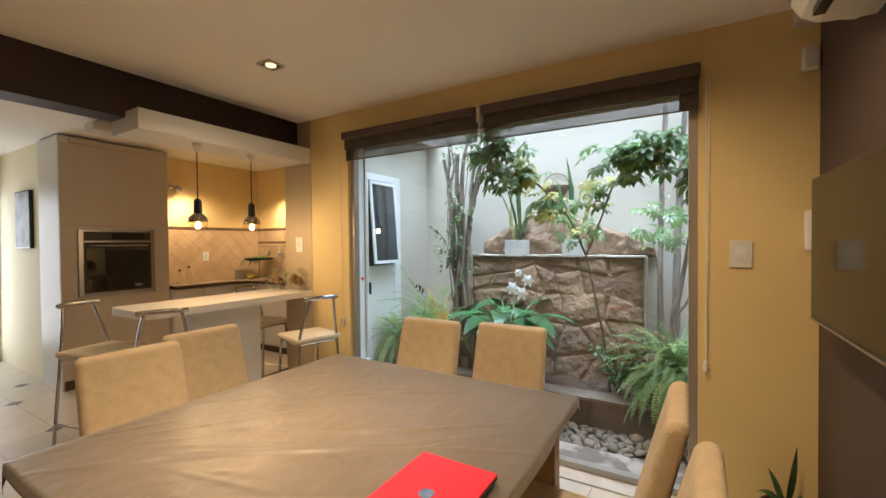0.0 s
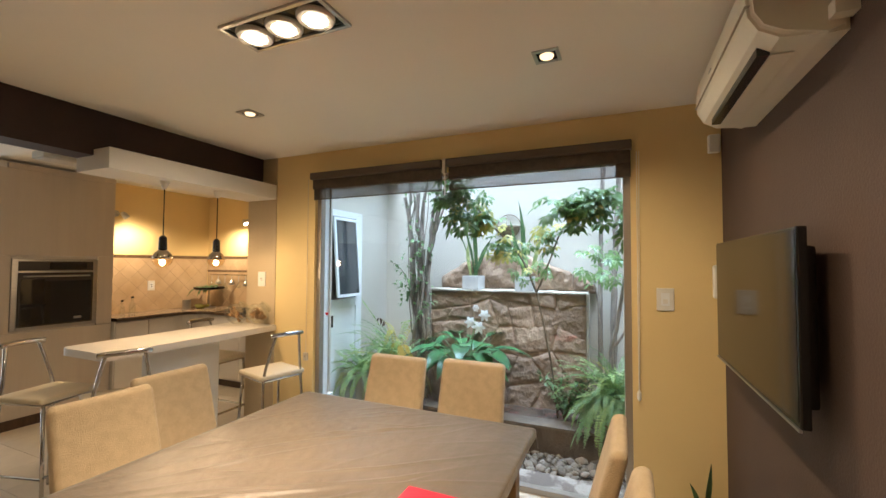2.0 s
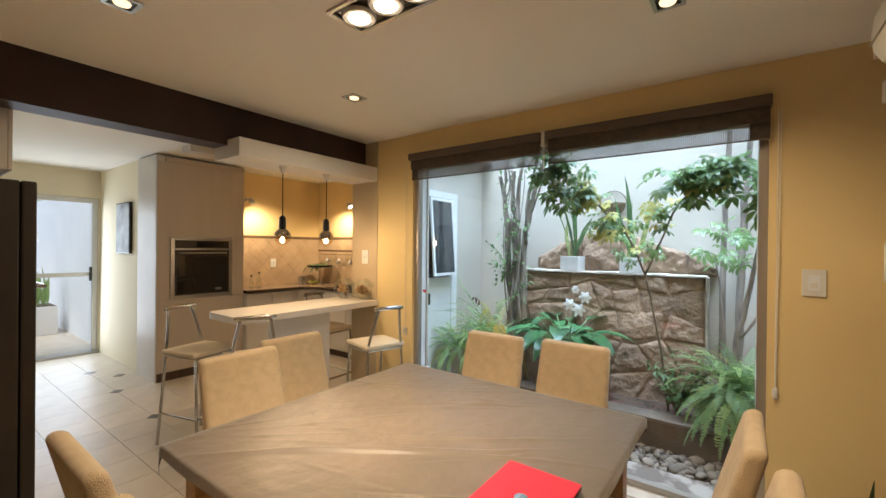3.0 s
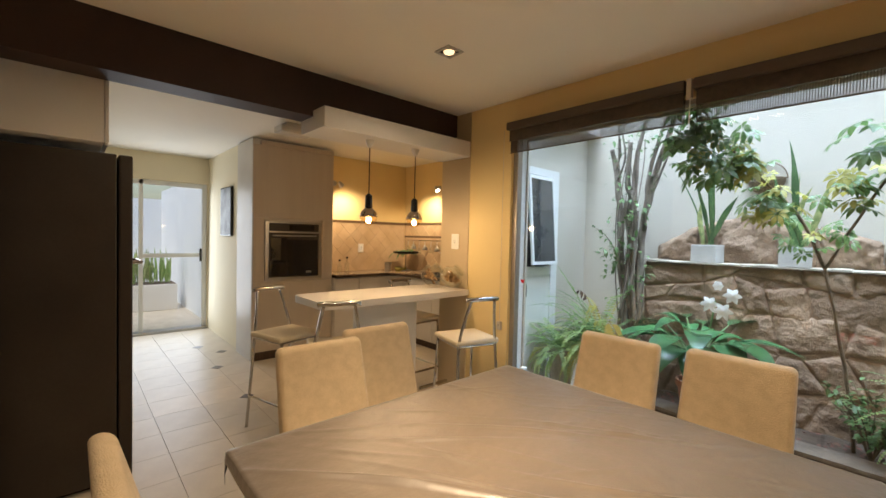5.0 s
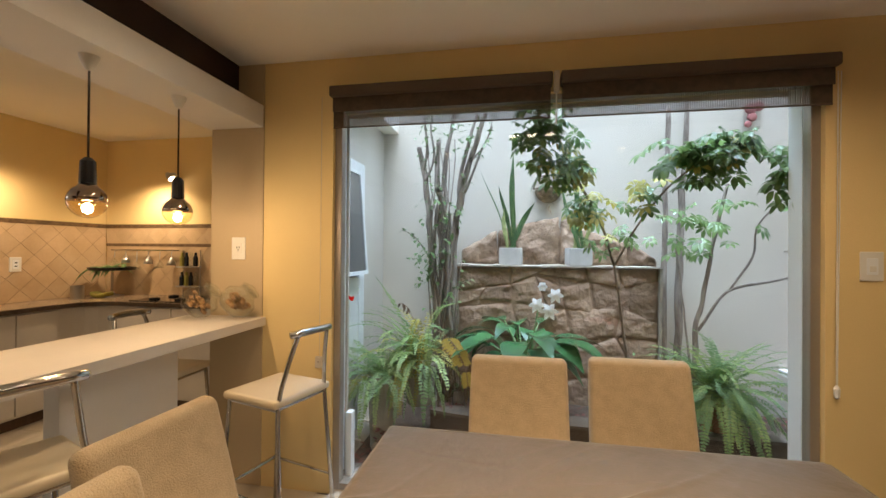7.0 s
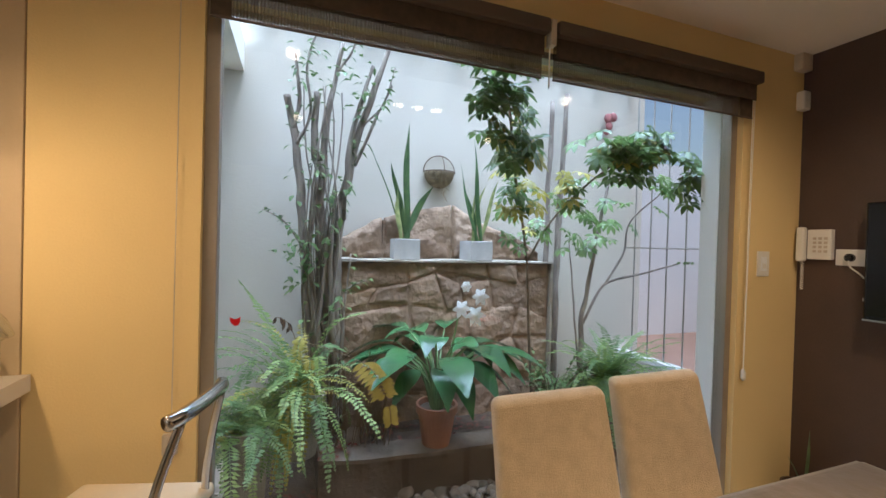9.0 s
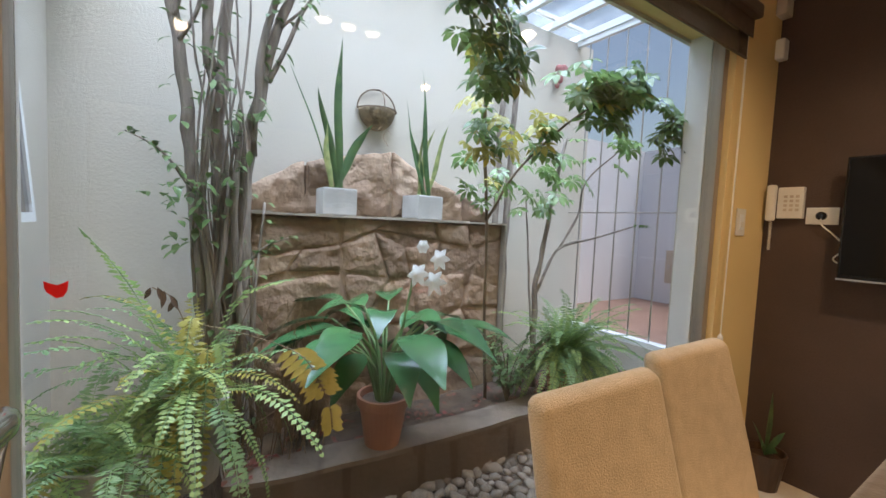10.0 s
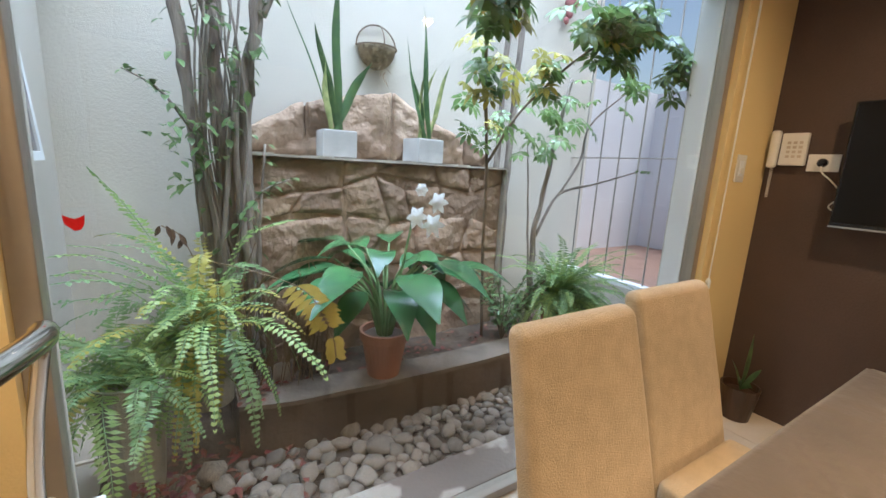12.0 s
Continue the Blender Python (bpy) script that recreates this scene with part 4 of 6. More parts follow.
front, behind = kerb_line(0, 0), kerb_line(0.16, 0)
kerb = thing("planter_kerb", "dark brown rendered planter wall with a worn top", "planter", kind="structure")
part("face", prism(front + behind[::-1], -0.1, 0.222), M_KERB, kerb)
part("coping", prism(kerb_line(-0.012, 0) + kerb_line(0.175, 0)[::-1], 0.2225, 0.245), M_KERBTOP, kerb)
bm = bmesh.new()
n = 30
rows = []
for i in range(n + 1):
    x = -2.14 + 2.83 * i / n
    rows.append([bm.verts.new((x, 4.80 + (5.25 - 4.80) * j / 8, 0.205 + 0.03 * noise.noise(Vector((x * 5, j * 0.6, 2))))) for j in range(9)])
for a, b in zip(rows, rows[1:]):
    for j in range(8):
        bm.faces.new((a[j], b[j], b[j + 1], a[j + 1]))
setting("planter_soil", bm, M_SOIL, "dark soil in the raised planter", "soil")
setting("planter_side", box(-2.14, -2.08, 4.78, 5.5, -0.1, 0.21), M_KERB, "dark rendered end of the planter", "planter")

bed = thing("pebble_bed", "band of pale grey river pebbles under the window", "pebbles", kind="structure")
shapes = []
for k in range(9):
    bm = bmesh.new()
    bmesh.ops.create_icosphere(bm, subdivisions=2, radius=1)
    for v in bm.verts:
        v.co *= 1 + 0.42 * noise.noise(v.co * 1.3 + Vector((k * 7, 0, 0))) + 0.16 * noise.noise(v.co * 2.4 + Vector((0, k * 5, 0)))
        v.co.z *= 0.66
    shapes.append(mesh_of("pebble", bm, M_PEBBLE, True))
rng = random.Random(8)
placed = []
tries = 0
while len(placed) < 290 and tries < 9000:
    tries += 1
    x, y = rng.uniform(-2.5, 0.66), rng.uniform(4.285, 4.68)
    r = rng.uniform(0.022, 0.045) * (1.35 if x < -1.5 and rng.random() < 0.45 else 1)
    if x < -2.15 and rng.random() < 0.6:
        continue
    if any((x - a) ** 2 + (y - b) ** 2 < (0.72 * (r + c)) ** 2 for a, b, c in placed):
        continue
    placed.append((x, y, r))
    ob = new("pebble", shapes[rng.randrange(9)])
    ob.parent = bed
    ob.matrix_basis = Matrix.LocRotScale((x, y, -0.02 + r * 0.62), Euler((rng.uniform(-0.5, 0.5), rng.uniform(-0.5, 0.5), rng.uniform(0, 6.3))), (r * rng.uniform(0.9, 1.35), r, r * rng.uniform(0.85, 1.1)))


# ---- plants ----
class Leaves:
    """Gathers many small leaf blades into one mesh."""

    def __init__(self):
        self.v, self.f, self.m = [], [], []

    def blade(self, base, way, up, length, width, droop=0.3, seg=4, shape=0.45, mat=0, fold=0.15):
        way, up = Vector(way).normalized(), Vector(up)
        side = way.cross(up)
        side = side.normalized() if side.length > 1e-4 else Vector((1, 0, 0))
        nrm = side.cross(way)
        first = len(self.v)
        for k in range(seg + 1):
            s = k / seg
            p = Vector(base) + way * (length * s * (1 - 0.25 * droop * s)) + Vector((0, 0, -1)) * (droop * length * s * s)
            w = width * 0.5 * (max(0.02, math.sin(math.pi * min(1, s ** (0.69 / -math.log(shape) if shape < 1 else 1)))) if 0 < s < 1 else 0.06)
            self.v += [tuple(p - side * w + nrm * (fold * w)), tuple(p), tuple(p + side * w + nrm * (fold * w))]
        for k in range(seg):
            a = first + 3 * k
            self.f += [(a, a + 1, a + 4, a + 3), (a + 1, a + 2, a + 5, a + 4)]
            self.m += [mat, mat]

    def strap(self, base, way, side, length, width, wave, turn, bend=0.0, mat=0, seg=12):
        """A stiff sword leaf with wavy edges and a slow twist."""
        way, side = Vector(way).normalized(), Vector(side)
        side = (side - way * side.dot(way)).normalized()
        out = way.cross(side)
        first = len(self.v)
        for k in range(seg + 1):
            s = k / seg
            p = Vector(base) + way * (length * s) + side * (wave * math.sin(s * 5 + turn) * s + bend * s * s)
            a = turn * 0.3 * s
            d = side * math.cos(a) + out * math.sin(a)
            w = width * 0.5 * (0.55 + 0.9 * s if s < 0.5 else 1.0) * max(0.02, 1 - max(0.0, (s - 0.45) / 0.55) ** 2.0) * (1 + 0.08 * math.sin(s * 17 + turn))
            self.v += [tuple(p - d * w + out * w * 0.35), tuple(p), tuple(p + d * w + out * w * 0.35)]
        for k in range(seg):
            a = first + 3 * k
            self.f += [(a, a + 1, a + 4, a + 3), (a + 1, a + 2, a + 5, a + 4)]
            self.m += [mat, mat]

    def scale_leaf(self, base, way, up, length, width, mat=0):
        way = Vector(way).normalized()
        side = way.cross(Vector(up))
        side = side.normalized() if side.length > 1e-4 else Vector((1, 0, 0))
        a, b = len(self.v), Vector(base)
        self.v += [tuple(b), tuple(b + way * length * 0.45 - side * width / 2), tuple(b + way * length), tuple(b + way * length * 0.45 + side * width / 2)]
        self.f.append((a, a + 1, a + 2, a + 3))
        self.m.append(mat)

    def mesh(self, name, mats):
        me = bpy.data.meshes.new(name)
        me.from_pydata(self.v, [], self.f)
        for m in mats:
            me.materials.append(m)
        me.polygons.foreach_set("material_index", self.m)
        me.polygons.foreach_set("use_smooth", [True] * len(self.f))
        me.update()
        return me

    def part(self, name, mats, parent, label=""):
        ob = new(name, self.mesh(name, mats))
        ob.parent = parent
        return tagged(ob, label) if label else ob


def fern(at, label, reach, count, seed, mats, pot, lift=0.5, yellow=0.08, fall=0.9, aim=None, drapes=()):
    """A pot of arching fronds; at: the soil's middle."""
    rng = random.Random(seed)
    t = thing("potted_fern", label, "plant", at)
    L, S = Leaves(), bmesh.new()
    def leaflets(pts, ln, mat, out):
        n = len(pts) - 1
        wmax = rng.uniform(0.034, 0.052)
        for i in range(4, n + 1):
            d = (pts[i] - pts[i - 1]).normalized()
            side = d.cross(Vector((0, 0, 1)))
            side = side.normalized() if side.length > 0.05 else Vector((-out.y, out.x, 0))
            w = wmax * math.sin(math.pi * min(1, 0.16 + 0.82 * (i / n) ** 0.8)) ** 0.6
            for sg in (-1, 1):
                way = side * sg + d * 0.3 + Vector((0, 0, rng.uniform(-0.5, 0.15)))
                L.scale_leaf(pts[i - 1], way, d.cross(side), w * rng.uniform(0.75, 1.15), ln / n * 0.78, mat)

    for k in range(count):
        ang = rng.uniform(0, 2 * math.pi) if not aim or rng.random() < 0.4 else rng.gauss(aim, 0.9)
        ln = reach * rng.uniform(0.65, 1.1)
        up0 = rng.uniform(0.15, 1.1) * lift
        out = Vector((math.cos(ang), math.sin(ang), 0))
        pts, n = [], 32
        hang = rng.random() < 0.45
        p, d = Vector((rng.uniform(-0.07, 0.07), rng.uniform(-0.07, 0.07), 0)), (out * (1.3 if hang else 1) + Vector((0, 0, up0 * (0.8 if hang else 2.6)))).normalized()
        sag = fall * (1.5 if hang else rng.uniform(0.6, 1.1))
        for i in range(n + 1):
            pts.append(p.copy())
            p += d * (ln / n)
            d = (d + Vector((0, 0, -sag * 2.6 / n)) * (0.5 + i / n) + Vector((rng.uniform(-1, 1), rng.uniform(-1, 1), rng.uniform(-1, 1))) * 0.05).normalized()
        tube(pts[::3], 0.0016, 4, bm=S, caps=False)
        leaflets(pts, ln, 2 if rng.random() < yellow else (1 if rng.random() < 0.45 else 0), out)
    for mid, tip, mat in drapes:
        pts = curve_points([(0, 0, 0), mid, (Vector(mid) + Vector(tip)) / 2 + Vector((0, -0.02, 0.03)), tip], 14)
        tube(pts[::3], 0.0018, 4, bm=S, caps=False)
        leaflets(pts, sum((q - p).length for p, q in zip(pts, pts[1:])), mat, Vector((0, -1, 0)))
    L.part("fronds", mats, t)
    part("stalks", S, M_FERN, t)
    r, h, pm = pot
    ob = part("pot", lathe([(r * 0.74, -h), (r * 0.98, -0.03), (r * 1.06, -0.03), (r * 1.06, 0.01), (r * 0.95, 0.01), (r * 0.93, -0.02)], 24), pm, t, smooth=False)
    return t


HANGING = (((-0.10, -0.10, 0.20), (-0.26, -0.30, -0.33), 1), ((-0.02, -0.14, 0.22), (-0.06, -0.28, -0.36), 0), ((0.05, -0.12, 0.24), (0.02, -0.27, -0.30), 2), ((0.09, -0.12, 0.26), (0.13, -0.26, -0.18), 1),
    ((-0.14, -0.12, 0.40), (-0.30, -0.24, 0.70), 1), ((0.14, -0.10, 0.40), (0.34, -0.24, 0.52), 1), ((0.10, -0.12, 0.30), (0.24, -0.22, 0.30), 0), ((0.0, -0.10, 0.36), (-0.05, -0.26, 0.05), 2))
fern((-2.25, 4.86, 0.575), "large arching fern in a weathered grey pot", 0.72, 60, 3, [M_FERN, M_FERN2, M_YLEAF], (0.14, 0.325, M_GREYPOT), 0.9, 0.17, 0.8, -2.1, HANGING)
fern((-0.10, 4.80, 0.50), "bright green fern hanging over a terracotta pot", 0.60, 130, 5, [M_FERN2, M_FERN, M_YLEAF], (0.12, 0.255, M_TERRA), 0.75, 0.03, 0.72, -1.6)
fern((-2.50, 4.64, 0.52), "second trailing fern in a tall grey pot", 0.54, 50, 12, [M_FERN, M_FERN2, M_YLEAF], (0.11, 0.54, M_GREYPOT), 0.65, 0.06, 0.72)


def snake_plant(x, y, z, seed, leaves, label, size=0.19):
    rng = random.Random(seed)
    t = thing("snake_plant", label, "plant", (x, y, z), rng.uniform(-6, 6), group="snake plants on the ledge")
    bm = box(-size / 2, size / 2, -size / 2, size / 2, 0, size * 0.78, 0.006)
    part("pot", bm, M_CONCRETE, t)
    part("soil", box(-size / 2 + 0.012, size / 2 - 0.012, -size / 2 + 0.012, size / 2 - 0.012, size * 0.775, size * 0.79), M_SOIL, t)
    L = Leaves()
    for lean, ang, ln, w, m in leaves:
        d = Vector((math.cos(ang) * lean, math.sin(ang) * lean * 0.5, 1))
        L.strap((rng.uniform(-0.035, 0.035), rng.uniform(-0.03, 0.03), size * 0.78), d, (1, rng.uniform(-0.5, 0.5), 0), ln, w, 0.02, rng.uniform(0, 5), rng.uniform(-0.04, 0.04), m)
    L.part("leaves", [M_SNAKE, M_SNAKE2], t)
    return t


snake_plant(-1.535, 5.29, 1.36, 1, [(0.03, 3.1, 0.85, 0.054, 0), (0.24, 3.1, 0.57, 0.042, 0), (0.44, 0.0, 0.45, 0.054, 0), (0.30, 3.1, 0.74, 0.012, 0), (0.10, 0.3, 0.32, 0.036, 1), (0.08, 3.0, 0.36, 0.042, 1)], "snake plant in a square concrete pot on the ledge")
snake_plant(-0.965, 5.29, 1.36, 2, [(0.15, 3.1, 0.80, 0.048, 0), (0.33, 3.1, 0.63, 0.048, 0), (0.05, 3.0, 0.55, 0.036, 1), (0.41, 0.0, 0.52, 0.044, 1), (0.16, 0.2, 0.46, 0.040, 1), (0.20, 3.4, 0.40, 0.040, 0)], "pale snake plant in a square concrete pot on the ledge")

# broad-leaved lily
t = thing("lily_plant", "broad-leaved lily with white flowers in a terracotta pot", "plant", (-1.44, 4.765, 0.245))
part("pot", lathe([(0.085, 0), (0.118, 0.2), (0.13, 0.2), (0.13, 0.245), (0.115, 0.245), (0.11, 0.21)], 28), M_TERRA, t)
part("soil", lathe([(0.0, 0.215), (0.108, 0.215), (0.108, 0.2)], 20), M_SOIL, t)
rng = random.Random(21)
L, S = Leaves(), bmesh.new()
rings = ((5, 0.20, 0.46, 0.0, 0.26, 0.14, 0.55), (12, 0.22, 0.55, 0.15, 0.33, 0.16, 0.6), (11, 0.25, 0.62, 0.2, 0.42, 0.155, 0.36), (6, 0.11, 0.60, 0.8, 0.38, 0.15, 0.55))
for ring, (many, reach, rise, tilt, ln, wide, droop) in enumerate(rings):
    for k in range(many):
        ang = (k + 0.37 * ring) / many * 2 * math.pi + rng.uniform(-0.25, 0.25)
        o = Vector((math.cos(ang), math.sin(ang), 0))
        tip = o * reach * rng.uniform(0.8, 1.25) + Vector((0, 0, rise * rng.uniform(0.88, 1.1)))
        tube(curve_points([(o.x * 0.03, o.y * 0.03, 0.2), tuple(o * reach * 0.4 + Vector((0, 0, 0.2 + (tip.z - 0.2) * 0.65))), tuple(tip)], 4), [0.006] * 8 + [0.004], 6, bm=S)
        L.blade(tip, o + Vector((0, 0, tilt + rng.uniform(-0.15, 0.15))), (rng.uniform(-0.2, 0.2), rng.uniform(-0.2, 0.2), 1), ln * rng.uniform(0.85, 1.12), wide * rng.uniform(0.85, 1.15), droop * rng.uniform(0.8, 1.2), 10, 0.42, 0, 0.22)
L.part("leaves", [M_LILY], t)
part("stalks", S, M_FERN, t)
part("flower_stalk", tube(curve_points([(0.02, 0.0, 0.2), (0.08, -0.03, 0.6), (0.12, -0.05, 0.86)], 5), 0.006, 8), M_FERN, t)
F = Leaves()
for fx, fy, fz, r in ((0.10, -0.10, 0.85, 0.068), (0.185, -0.11, 0.81, 0.075), (0.23, -0.08, 0.92, 0.066), (0.14, -0.07, 0.98, 0.04)):
    c = Vector((fx, fy, fz))
    for k in range(6):
        a = k * math.pi / 3
        F.blade(c, (math.cos(a), -0.4, math.sin(a)), (0, -1, 0), r, 0.036, 0.1, 4, 0.5, 0, 0.2)
    F.blade(c + Vector((0, 0.02, 0)), (0.05, -1, -0.5), (0, 0, 1), 0.03, 0.02, 0, 2, 0.5, 0)
F.part("flowers", [M_PETAL], t, "white star-shaped flowers")


def branch(points, radii, bm, n=5, seg=8):
    pts = curve_points(points, n)
    k = len(pts) - 1
    m = len(radii) - 1
    rs = [radii[min(int(i / k * m), m - 1)] + (radii[min(int(i / k * m), m - 1) + 1] - radii[min(int(i / k * m), m - 1)]) * (i / k * m - min(int(i / k * m), m - 1)) for i in range(k + 1)]
    pts = [p + Vector((noise.noise(p * 6.0), noise.noise(p * 6.0 + Vector((9, 0, 0))), 0)) * (0.004 + rs[i] * 0.45) for i, p in enumerate(pts)]
    rs = [r * (1 + 0.22 * noise.noise(Vector((p.x * 30, p.y * 30, p.z * 14)))) for r, p in zip(rs, pts)]
    tube(pts, rs, seg, bm=bm)
    return pts


# many-stemmed old shrub
t = thing("old_shrub", "old many-stemmed shrub with cut grey trunks and few leaves", "tree")
stems = (
    ([(-2.15, 5.25, 0.15), (-2.19, 5.22, 0.97), (-2.26, 5.22, 1.72), (-2.32, 5.22, 2.22), (-2.37, 5.22, 2.41)], [0.036, 0.028, 0.022]),
    ([(-2.08, 5.22, 0.15), (-2.09, 5.2, 1.0), (-2.14, 5.2, 1.58), (-2.16, 5.2, 2.0)], [0.052, 0.044, 0.040]),
    ([(-2.15, 5.2, 1.85), (-2.19, 5.2, 2.15), (-2.18, 5.2, 2.45)], [0.03, 0.025, 0.021]),
    ([(-2.14, 5.2, 1.85), (-2.10, 5.2, 2.34), (-2.02, 5.2, 2.8)], [0.026, 0.02, 0.013]),
    ([(-2.02, 5.15, 0.15), (-2.03, 5.15, 1.12), (-2.02, 5.15, 1.59), (-1.95, 5.15, 2.01), (-1.85, 5.15, 2.39), (-1.70, 5.15, 2.85)], [0.036, 0.032, 0.026, 0.015]),
    ([(-2.0, 5.14, 1.62), (-1.96, 5.12, 2.15), (-1.83, 5.12, 2.65)], [0.022, 0.018, 0.012]),
    ([(-1.93, 5.14, 1.98), (-1.84, 5.12, 2.21), (-1.70, 5.12, 2.54)], [0.014, 0.01, 0.006]),
    ([(-2.32, 5.21, 2.2), (-2.29, 5.22, 2.4), (-2.31, 5.22, 2.7)], [0.016, 0.013, 0.008]),
    ([(-2.12, 5.12, 0.3), (-2.14, 5.08, 0.9), (-2.10, 5.1, 1.5)], [0.02, 0.014, 0.007]),
    ([(-1.98, 5.08, 0.3), (-2.0, 5.06, 0.8), (-1.95, 5.08, 1.4)], [0.014, 0.01, 0.005]),
    ([(-2.24, 5.12, 1.43), (-2.33, 5.1, 1.56), (-2.40, 5.1, 1.62), (-2.48, 5.1, 1.66)], [0.006, 0.005, 0.003]),
    ([(-2.06, 5.12, 0.2), (-2.03, 5.1, 0.7), (-2.08, 5.11, 1.3), (-2.05, 5.12, 1.8)], [0.024, 0.02, 0.014]),
    ([(-2.2, 5.16, 0.2), (-2.16, 5.12, 0.8), (-2.2, 5.13, 1.35), (-2.17, 5.14, 1.9)], [0.02, 0.017, 0.012]),
    ([(-2.3, 5.2, 2.1), (-2.22, 5.18, 2.3), (-2.24, 5.18, 2.62), (-2.16, 5.18, 2.9)], [0.011, 0.009, 0.005]),
    ([(-2.05, 5.18, 2.6), (-1.96, 5.16, 2.75), (-1.93, 5.16, 2.95)], [0.009, 0.007, 0.004]),
    ([(-1.88, 5.14, 2.25), (-1.76, 5.12, 2.4), (-1.68, 5.12, 2.66)], [0.008, 0.006, 0.003]),
    ([(-2.1, 5.05, 1.0), (-1.98, 4.98, 1.18), (-1.86, 4.96, 1.24)], [0.006, 0.005, 0.003]),
)
rng = random.Random(31)
L = Leaves()
for points, radii in stems:
    bm = bmesh.new()
    pts = branch(points, radii, bm, 7, 10 if radii[0] > 0.03 else 7)
    part("trunk" if radii[0] > 0.03 else "limb", bm, M_BARK, t, smooth=True)
    dense = 26 if radii[0] < 0.008 else 16
    for k in range(dense):
        p = pts[rng.randrange(len(pts))]
        d = Vector((rng.uniform(-1, 1), rng.uniform(-1, 0.2), rng.uniform(-0.5, 0.6)))
        L.blade(p + d * radii[0] * 0.9, d, (0, 0, 1), rng.uniform(0.035, 0.065), rng.uniform(0.02, 0.035), 0.4, 3, 0.45, 0, 0.2)
for k in range(16):
    x, y, a = rng.uniform(-2.2, -2.0), rng.uniform(5.06, 5.16), rng.uniform(0, 6.3)
    pts = [(x + 0.05 * math.cos(a + 3.1 * z) - 0.02 * z, y + 0.03 * math.sin(a + 3.1 * z), z) for z in (0.25 + (1.2 + 0.5 * (k % 3)) * i / 12 for i in range(13))]
    bm = bmesh.new()
    branch(pts, [0.009, 0.007, 0.004], bm, 3, 6)
    part("vine", bm, M_BARK, t, smooth=True)
for c in ((-2.24, 5.06, 1.30), (-2.06, 5.05, 1.75), (-2.2, 5.1, 2.0), (-1.95, 5.05, 2.45), (-2.12, 5.05, 1.5), (-2.3, 5.06, 1.42), (-2.22, 5.1, 2.6)):
    for k in range(24):
        p = Vector(c) + Vector((rng.gauss(0, 0.06), rng.gauss(0, 0.04), rng.gauss(0, 0.11)))
        L.blade(p, (rng.uniform(-1, 1), rng.uniform(-1, 0), rng.uniform(-0.6, 0.5)), (0, 0, 1), rng.uniform(0.04, 0.07), 0.035, 0.4, 3, 0.45, 0, 0.2)
L.part("crown", [M_IVY], t)


def umbrella_crown(L, centre, spread, count, rng, size=0.11, yellow=0.0):
    for k in range(count):
        p = Vector(centre) + Vector((rng.gauss(0, spread[0]), rng.gauss(0, spread[1]), rng.gauss(0, spread[2])))
        axis = (Vector((rng.uniform(-0.6, 0.6), rng.uniform(-0.9, 0.2), rng.uniform(0.3, 1.0)))).normalized()
        a0 = rng.uniform(0, 6)
        u = axis.orthogonal().normalized()
        v = axis.cross(u)
        m = 1 if rng.random() < yellow else 0
        s = size * rng.uniform(0.75, 1.15)
        for i in range(8):
            a = a0 + i * math.pi / 4
            d = u * math.cos(a) + v * math.sin(a) + axis * 0.1
            L.blade(p + d * 0.012, d, axis, s * rng.uniform(0.85, 1.1), s * 0.46, rng.uniform(0.25, 0.6), 4, 0.55, m, 0.15)


t = thing("umbrella_sapling", "slender umbrella tree with a forked stem leaning to the glass", "tree")
bm = bmesh.new()
branch([(-0.60, 5.0, 0.2), (-0.66, 4.97, 0.74), (-0.765, 4.865, 1.375)], [0.011, 0.010, 0.009], bm)
part("trunk", bm, M_STEM, t, smooth=True)
bm = bmesh.new()
branch([(-0.765, 4.865, 1.375), (-0.90, 4.75, 1.72), (-1.07, 4.54, 1.95), (-1.23, 4.33, 2.18), (-1.31, 4.24, 2.36)], [0.010, 0.009, 0.006], bm)
part("limb", bm, M_STEM, t, smooth=True)
bm = bmesh.new()
branch([(-0.765, 4.865, 1.375), (-0.64, 4.78, 1.65), (-0.52, 4.58, 1.88), (-0.36, 4.42, 2.06)], [0.009, 0.008, 0.005], bm)
part("limb", bm, M_STEM, t, smooth=True)
rng = random.Random(41)
L = Leaves()
umbrella_crown(L, (-1.31, 4.23, 2.20), (0.085, 0.055, 0.11), 52, rng, 0.084, 0.03)
umbrella_crown(L, (-1.17, 4.37, 2.02), (0.085, 0.06, 0.07), 28, rng, 0.082, 0.1)
umbrella_crown(L, (-1.02, 4.6, 1.82), (0.10, 0.06, 0.09), 24, rng, 0.075, 0.4)
umbrella_crown(L, (-0.84, 4.82, 1.60), (0.09, 0.05, 0.09), 15, rng, 0.066, 0.3)
umbrella_crown(L, (-0.37, 4.40, 2.04), (0.12, 0.07, 0.085), 46, rng, 0.086, 0.05)
umbrella_crown(L, (-0.18, 4.37, 2.14), (0.09, 0.06, 0.06), 24, rng, 0.086, 0.0)
umbrella_crown(L, (0.03, 4.24, 1.92), (0.05, 0.04, 0.08), 24, rng, 0.080, 0.0)
umbrella_crown(L, (-0.60, 4.58, 1.88), (0.09, 0.06, 0.07), 18, rng, 0.076, 0.35)
L.part("crown", [M_SCHEF, M_YLEAF], t)

